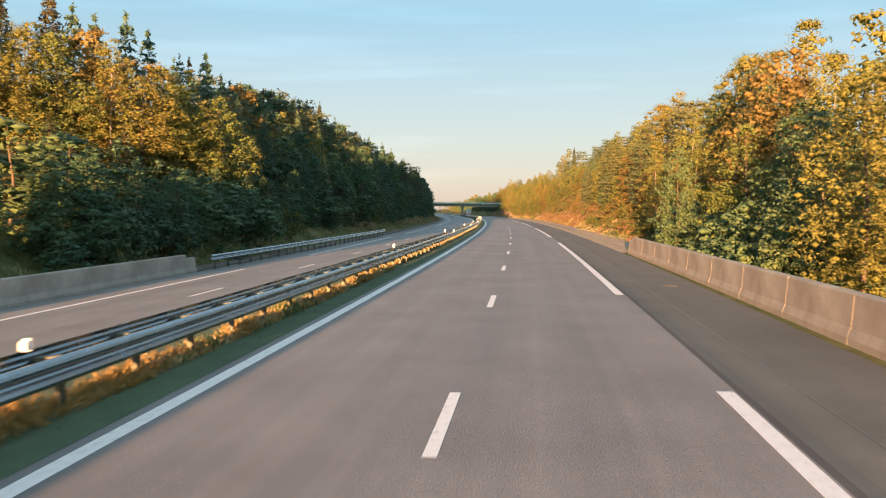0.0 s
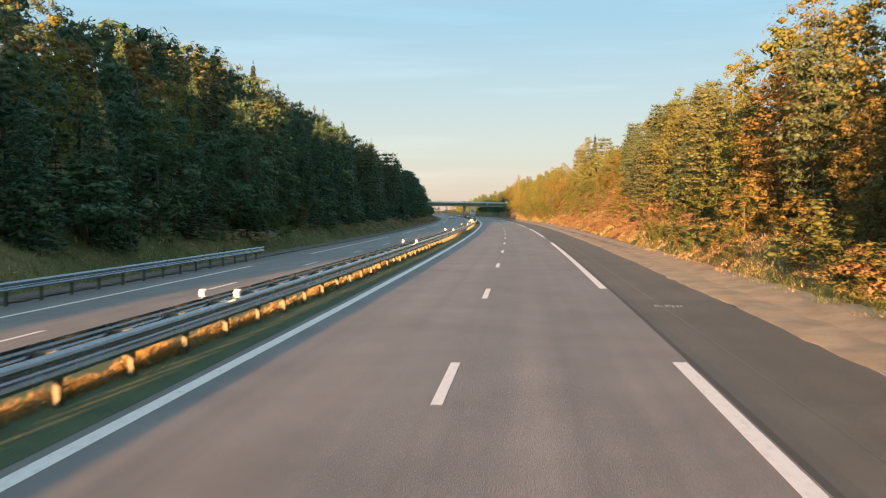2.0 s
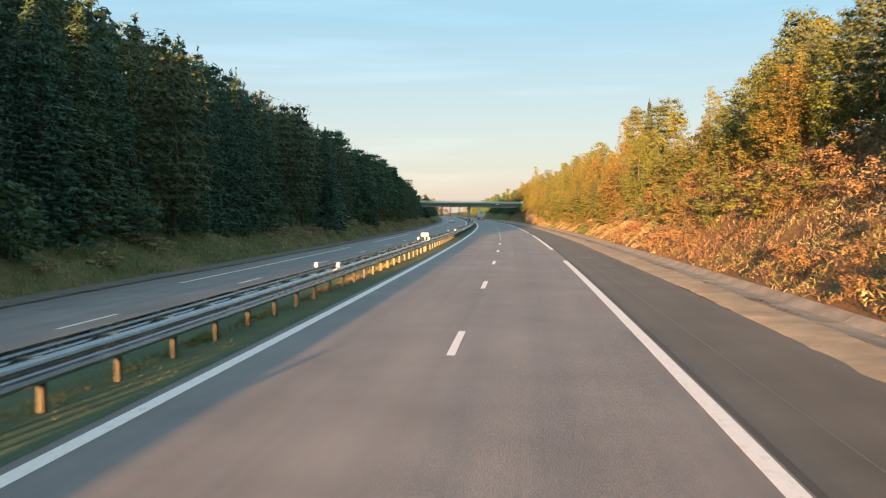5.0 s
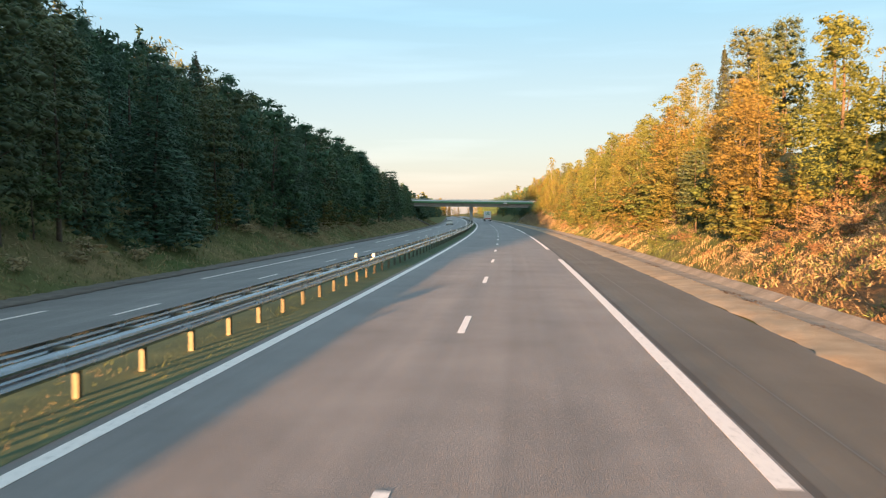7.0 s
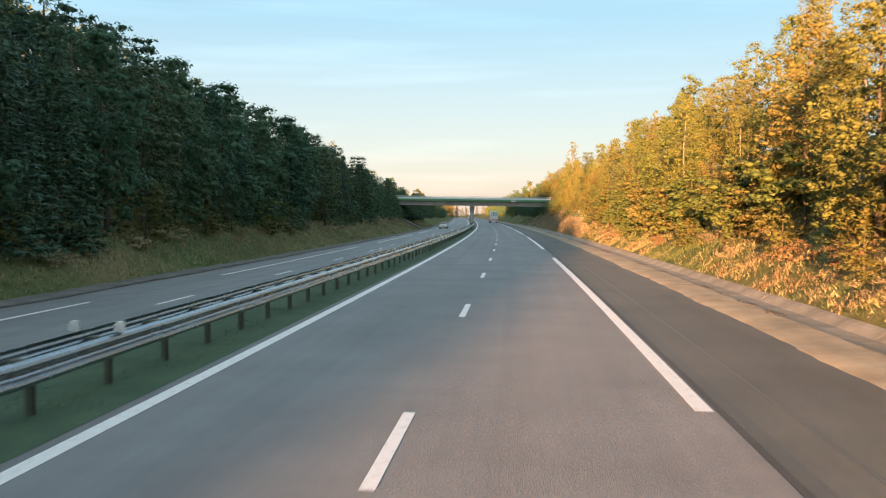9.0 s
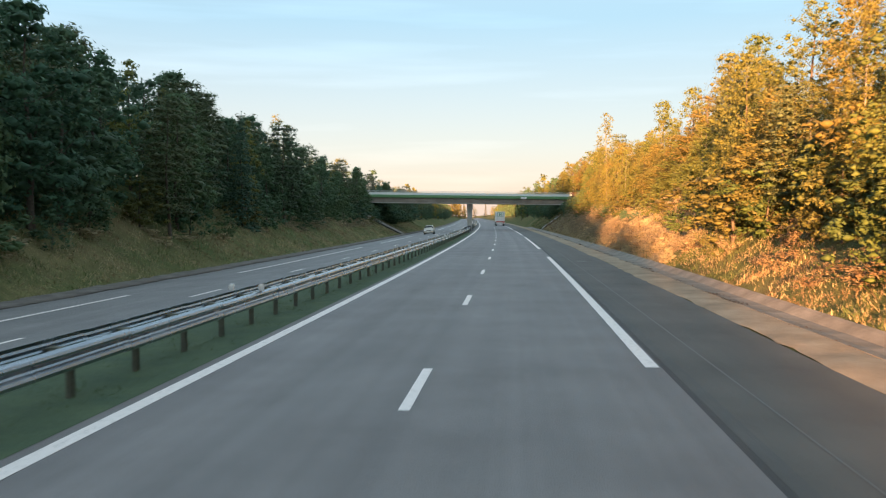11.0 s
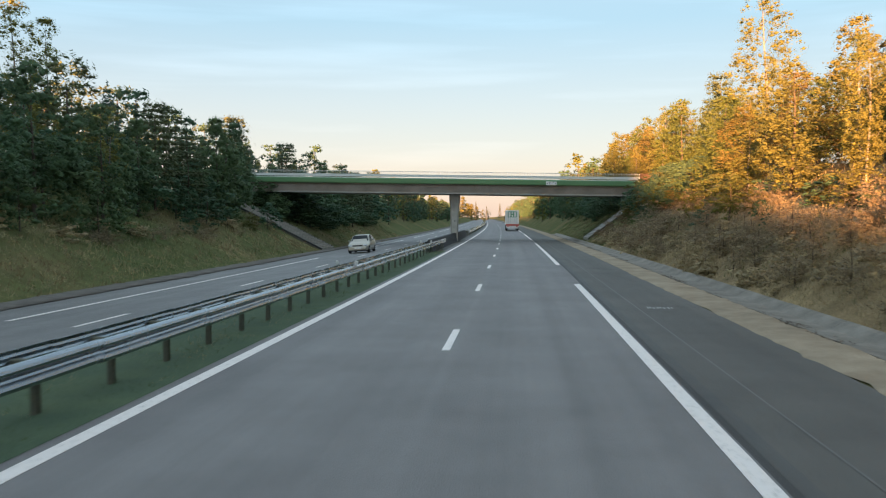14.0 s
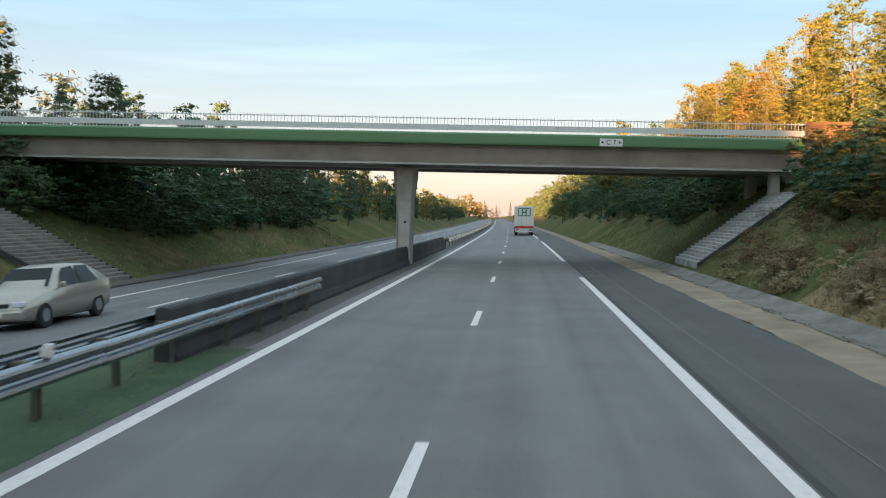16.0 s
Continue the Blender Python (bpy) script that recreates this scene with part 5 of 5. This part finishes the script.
# ---------------------------------------------------------------- grass, ferns and litter
def scatter(name, n, seed, s0, s1, lat_of, size, mats, weights, label, category, up=0.5, tall=0.45, thin=0.16, lean=0.45):
    rng = np.random.default_rng(seed)
    s = rng.uniform(s0, s1, n)
    lat = lat_of(s, rng.uniform(0, 1, n), rng)
    clump = np.sin(s * 1.7 + lat * 2.1) * np.sin(s * 0.6 - lat * 1.3) + rng.normal(0, 0.5, n) > -0.45
    clump &= ~((lat > 9) & (s > 422.9) & (s < 429.2) | (lat < -17) & (s > 416.3) & (s < 422.9))
    s, lat = s[clump], lat[clump]
    n = len(s)
    z = ground(s, lat)
    mound = np.clip(np.sin(s * 1.1 + lat * 1.7) * np.sin(s * 0.53 - lat * 0.9) + 0.3, 0, 1.2) * tall
    p = rd_many(s, lat, z + size * up * rng.uniform(0.2, 1.1, n) + mound * rng.uniform(0.1, 1.0, n) ** 0.5)
    out = np.tile([0.0, -0.5, 0.6], (n, 1))
    v, f = cards(rng, p, out, size, thin, 0.9, lean)
    patch = np.sin(s * 0.21 + seed) * np.sin(s * 0.07 + lat * 0.3) + 0.8 * np.sin(s * 1.9 + lat * 1.6) * np.sin(s * 0.9 - lat * 2.3) + rng.normal(0, 0.45, n)
    cuts = np.quantile(patch, np.cumsum(weights)[:-1] / sum(weights))
    return tagged(put(name, quads(name, v, f, mats, None, False, np.searchsorted(cuts, patch))), label, category, "", "stuff")


fr = np.vectorize(front_right)
fl = np.vectorize(front_left)
scatter("bank_herbs", 80000, 48, 40.5, 103, lambda s, u, r: 8.4 + u * (fr(s) + 2 - 8.4), 0.12, [M_TURF, M_STRAW, M_RUST], [5, 3, 2], "green and tawny herbs on the low bank", "grass", 0.5, 0.45)
scatter("ferns", 140000, 41, 98, 195, lambda s, u, r: 8.9 + u * (fr(s) + 2 - 8.9), 0.15, [M_RUST, M_TURF, M_STRAW, M_DRY], [5, 2.5, 1.5, 1.5], "rust-brown bracken ferns covering the bank", "ferns", 0.5, 0.5, 0.3, 0.9)
scatter("bank_grass", 130000, 45, 185, 305, lambda s, u, r: 8.8 + u * (fr(s) + 2 - 8.8), 0.13, [M_TURF, M_STRAW, M_RUST], [5, 3, 2], "green and straw-coloured grass on the bank", "grass", 0.5, 0.4)
scatter("slope_grass", 50000, 47, 402, 472, lambda s, u, r: 8.8 + u * (fr(s) + 2 - 8.8), 0.14, [M_TURF, M_STRAW, M_RUST], [5, 3, 1.5], "green grass with brown tufts on the bank by the bridge", "grass", 0.5, 0.45)
scatter("dry_grass", 130000, 42, 300, 408, lambda s, u, r: 8.8 + u * (fr(s) + 2 - 8.8), 0.14, [M_STRAW, M_DRY, M_TURF], [5, 3, 1.5], "straw-coloured dry grass on the bank", "grass", 0.5, 0.55)
scatter("verge_grass", 130000, 43, 15, 480, lambda s, u, r: -17.0 - u * (-17.0 - fl(s) + 3), 0.22, [M_TURF, M_STRAW, M_RUST], [4, 4, 2.2], "green and dry grass on the verge", "grass", 0.5, 0.22)
scatter("verge_grass", 34000, 51, 250, 415, lambda s, u, r: -17.6 - u * 4.2, 0.17, [M_STRAW, M_DRY, M_RUST], [4, 3, 1.5], "dry tawny grass patches on the far verge", "grass", 0.5, 0.2)
scatter("median_grass", 90000, 44, -20, 404, lambda s, u, r: -3.84 - u * 2.1, 0.12, [M_TURF, M_STRAW], [6, 0.6], "short green grass in the median", "grass", 0.35, 0.03)
scatter("median_grass", 26000, 46, -20, 27, lambda s, u, r: -4.50 - u * 0.55, 0.17, [M_OCHRE, M_STRAW, M_TURF], [5, 2, 1.5], "tall withered tawny grass under the median rail", "grass", 1.0, 0.14, 0.24, 0.5)
scatter("median_grass", 40000, 50, 27, 105, lambda s, u, r: -4.76 - u * 0.34, 0.16, [M_OCHRE, M_STRAW, M_TURF], [5, 2, 1.5], "withered tawny grass behind the median posts", "grass", 0.9, 0.10, 0.24, 0.5)
scatter("median_grass", 12000, 49, 105, 160, lambda s, u, r: -4.75 - u * 0.4, 0.13, [M_OCHRE, M_TURF], [3, 3], "thin withered grass under the median rail", "grass", 0.6, 0.05)


# dead leaves and twigs washed along the gutter
M_LITTER = leaves("dead_litter", [(0.075, 0.055, 0.038), (0.12, 0.085, 0.05)], 0.1, 0.8)


def flat_litter(name, n, seed, s0, s1, lat0, lat1, z, size, mat, label, keep):
    rng = np.random.default_rng(seed)
    s = rng.uniform(s0, s1, n)
    lat = rng.uniform(lat0, lat1, n)
    w = np.sin(s * 0.23 + seed) * np.sin(s * 0.61 + 1.7) + 0.6 * np.sin(s * 2.3 + lat * 5) + rng.normal(0, 0.35, n)
    s, lat = s[w > keep], lat[w > keep]
    n = len(s)
    p = rd_many(s, lat, z + rng.uniform(0.0, 0.03, n))
    v, f = cards(rng, p, np.tile([0.0, 0.0, 2.2], (n, 1)), size, 0.7, 0.5)
    return tagged(put(name, quads(name, v, f, mat)), label, "litter", "", "stuff")


flat_litter("leaf_litter", 40000, 61, 95, 468, 7.5, 7.85, 0.0, 0.05, M_LITTER, "dark dead leaves washed along the gutter", 0.75)

# ---------------------------------------------------------------- vehicles
M_TYRE = surface("tyre_rubber", (0.02, 0.02, 0.02), (0.04, 0.04, 0.04), 8, 40, 0.9)
M_RIM = plain("wheel_rim", (0.45, 0.46, 0.47), 0.35, 0.8)
M_TRUCKW = plain("truck_white", (0.78, 0.77, 0.74), 0.4)
M_TRUCKG = plain("truck_green", (0.02, 0.22, 0.10), 0.4)
M_RED = plain("truck_red", (0.55, 0.05, 0.03), 0.4)
M_LAMP = plain("red_lamp", (0.6, 0.03, 0.02), 0.25)
M_DARK = plain("dark_chassis", (0.03, 0.03, 0.032), 0.7)
M_GLASS = plain("tinted_glass", (0.05, 0.06, 0.065), 0.05)
M_SILVER = plain("silver_car_paint", (0.50, 0.47, 0.40), 0.28, 0.55)
M_HEAD = plain("headlamp_glass", (0.75, 0.76, 0.78), 0.1)


def wheel(parent, x, y, r, w):
    e = new("wheel")
    e.parent = parent
    e.location = (x, y, r)
    turn = Matrix.Rotation(radians(90), 4, "Y")
    bm = bmesh.new()
    bmesh.ops.create_cone(bm, cap_ends=True, segments=22, radius1=r, radius2=r, depth=w, matrix=turn)
    bmesh.ops.bevel(bm, geom=[ed for ed in bm.edges if abs(ed.verts[0].co.x - ed.verts[1].co.x) < 1e-5], offset=w * 0.14, segments=2, affect="EDGES")
    put("tyre", done(bm, "tyre", M_TYRE, False), None, e)
    bm = bmesh.new()
    bmesh.ops.create_cone(bm, cap_ends=True, segments=18, radius1=r * 0.6, radius2=r * 0.52, depth=w * 1.04, matrix=turn)
    put("rim", done(bm, "rim", M_RIM, False), None, e)


lorry = thing("lorry", stand(500, 2.2), "white box lorry with green emblem and red lower edge", "lorry")
put("box_body", box_mesh("box_body", -1.27, 1.27, 0.05, 13.4, 1.15, 3.98, M_TRUCKW, 0.04), None, lorry)
for x0, x1 in ((-1.22, -0.012), (0.012, 1.22)):
    put("rear_door", box_mesh("rear_door", x0, x1, 0.0, 0.05, 1.32, 3.88, M_TRUCKW, 0.015), None, lorry)
for x in (-0.75, -0.35, 0.35, 0.75):
    put("lock_rod", box_mesh("lock_rod", x - 0.018, x + 0.018, -0.03, 0.0, 1.3, 3.9, M_RIM), None, lorry)
bm = bmesh.new()
for x0, x1, z0, z1 in ((-0.88, 0.88, 3.62, 3.74), (-0.88, 0.88, 2.62, 2.74), (-0.88, -0.72, 2.74, 3.62), (0.72, 0.88, 2.74, 3.62), (-0.34, -0.16, 2.74, 3.62), (0.16, 0.34, 2.74, 3.62), (-0.16, 0.16, 3.08, 3.28)):
    add_box(bm, x0, x1, -0.016, -0.004, z0, z1)
put("emblem", done(bm, "emblem", M_TRUCKG), None, lorry, None, "green barred square emblem")
put("lower_band", box_mesh("lower_band", -1.27, 1.27, -0.01, 0.04, 1.02, 1.28, M_RED, 0.01), None, lorry, None, "red lower edge")
put("bumper_bar", box_mesh("bumper_bar", -1.2, 1.2, 0.1, 0.22, 0.5, 0.66, M_TRUCKW, 0.02), None, lorry)
put("lamp_panel", box_mesh("lamp_panel", -1.22, 1.22, 0.05, 0.16, 0.72, 0.98, M_TRUCKW, 0.02), None, lorry)
for x in (-1.0, 0.72):
    put("tail_lamp", box_mesh("tail_lamp", x, x + 0.3, 0.02, 0.05, 0.78, 0.93, M_LAMP, 0.01), None, lorry)
put("number_plate", box_mesh("number_plate", -0.26, 0.26, 0.02, 0.05, 0.78, 0.9, M_PLASTIC, 0.006), None, lorry)
put("chassis", box_mesh("chassis", -0.5, 0.5, 0.2, 15.5, 0.75, 1.15, M_DARK, 0.03), None, lorry)
for y in (2.4, 3.7, 5.0, 12.6):
    for x in (-1.08, 1.08):
        wheel(lorry, x, y, 0.5, 0.34)
for x in (-1.1, 1.1):
    wheel(lorry, x, 16.1, 0.5, 0.32)
put("mud_flap", box_mesh("mud_flap", -1.25, -0.85, 1.75, 1.78, 0.25, 1.0, M_DARK), None, lorry)
put("mud_flap", box_mesh("mud_flap", 0.85, 1.25, 1.75, 1.78, 0.25, 1.0, M_DARK), None, lorry)
bm = bmesh.new()
add_box(bm, -1.24, 1.24, 14.4, 16.9, 0.75, 3.7, 0.18)
put("cab", done(bm, "cab", M_TRUCKW), None, lorry)
put("windscreen", box_mesh("windscreen", -1.1, 1.1, 16.86, 16.93, 2.0, 2.9, M_GLASS, 0.02), None, lorry)
for x in (-1.42, 1.26):
    put("mirror", box_mesh("mirror", x, x + 0.16, 16.4, 16.5, 2.1, 2.8, M_DARK, 0.02), None, lorry)


def hatchback(m):
    car = thing("hatchback_car", m, "silver hatchback car on the far carriageway", "car")
    # stations along the car, nose at y = 0: half width, sill, waist, roof, roof half width
    st = [(0.0, 0.62, 0.38, 0.55, 0.60, 0.55), (0.12, 0.78, 0.24, 0.66, 0.70, 0.70), (0.7, 0.85, 0.20, 0.80, 0.86, 0.74), (1.15, 0.86, 0.20, 0.88, 0.96, 0.72), (1.75, 0.87, 0.20, 0.90, 1.40, 0.60),
          (2.4, 0.87, 0.20, 0.91, 1.47, 0.60), (3.2, 0.87, 0.20, 0.93, 1.44, 0.59), (3.75, 0.86, 0.22, 0.95, 1.28, 0.58), (4.05, 0.82, 0.28, 0.94, 1.00, 0.62), (4.18, 0.74, 0.36, 0.80, 0.84, 0.60)]
    bm = bmesh.new()
    rings = []
    for y, w, a, b, c, rw in st:
        pts = [(-w * 0.93, a), (-w, (a + b) / 2), (-w * 0.98, b), (-rw, c - 0.05), (-rw * 0.8, c), (rw * 0.8, c), (rw, c - 0.05), (w * 0.98, b), (w, (a + b) / 2), (w * 0.93, a)]
        rings.append([bm.verts.new((x, y, z)) for x, z in pts])
    for p, q in zip(rings, rings[1:]):
        for i in range(10):
            bm.faces.new((p[i], p[(i + 1) % 10], q[(i + 1) % 10], q[i]))
    bm.faces.new(rings[0])
    bm.faces.new(rings[-1])
    put("body", done(bm, "body", M_SILVER, True), None, car)

    def pane(name, pts):
        b2 = bmesh.new()
        b2.faces.new([b2.verts.new(p) for p in pts])
        bmesh.ops.solidify(b2, geom=b2.faces[:], thickness=0.012)
        put(name, done(b2, name, M_GLASS), None, car)

    pane("windscreen", [(-0.70, 1.17, 0.965), (0.70, 1.17, 0.965), (0.55, 1.72, 1.395), (-0.55, 1.72, 1.395)])
    pane("rear_window", [(-0.54, 3.78, 1.285), (0.54, 3.78, 1.285), (0.56, 4.06, 1.02), (-0.56, 4.06, 1.02)])
    for sx in (-1, 1):
        pane("side_window", [(sx * 0.872, 1.5, 0.93), (sx * 0.875, 2.35, 0.95), (sx * 0.66, 2.35, 1.40), (sx * 0.665, 1.85, 1.37)])
        pane("side_window", [(sx * 0.875, 2.45, 0.955), (sx * 0.872, 3.3, 0.97), (sx * 0.65, 3.1, 1.385), (sx * 0.66, 2.45, 1.40)])
        put("headlamp", box_mesh("headlamp", min(sx * 0.45, sx * 0.76), max(sx * 0.45, sx * 0.76), -0.01, 0.16, 0.56, 0.70, M_HEAD, 0.03), None, car)
        put("door_mirror", box_mesh("door_mirror", min(sx * 0.86, sx * 1.0), max(sx * 0.86, sx * 1.0), 1.42, 1.52, 0.92, 1.05, M_SILVER, 0.03), None, car)
        for y in (0.75, 3.3):
            wheel(car, sx * 0.76, y, 0.31, 0.2)
    put("bumper", box_mesh("bumper", -0.74, 0.74, -0.06, 0.12, 0.26, 0.50, M_SILVER, 0.05), None, car)
    put("grille", box_mesh("grille", -0.40, 0.40, -0.015, 0.05, 0.56, 0.66, M_DARK, 0.015), None, car)
    put("number_plate", box_mesh("number_plate", -0.26, 0.26, -0.075, -0.06, 0.36, 0.47, M_PLASTIC, 0.004), None, car)
    put("underbody", box_mesh("underbody", -0.72, 0.72, 0.25, 3.9, 0.16, 0.4, M_DARK, 0.03), None, car)
    return car


hatchback(stand(402.5, -11.05, opp_z(-11.05)) @ Matrix.Rotation(radians(-3.6), 4, "Y"))
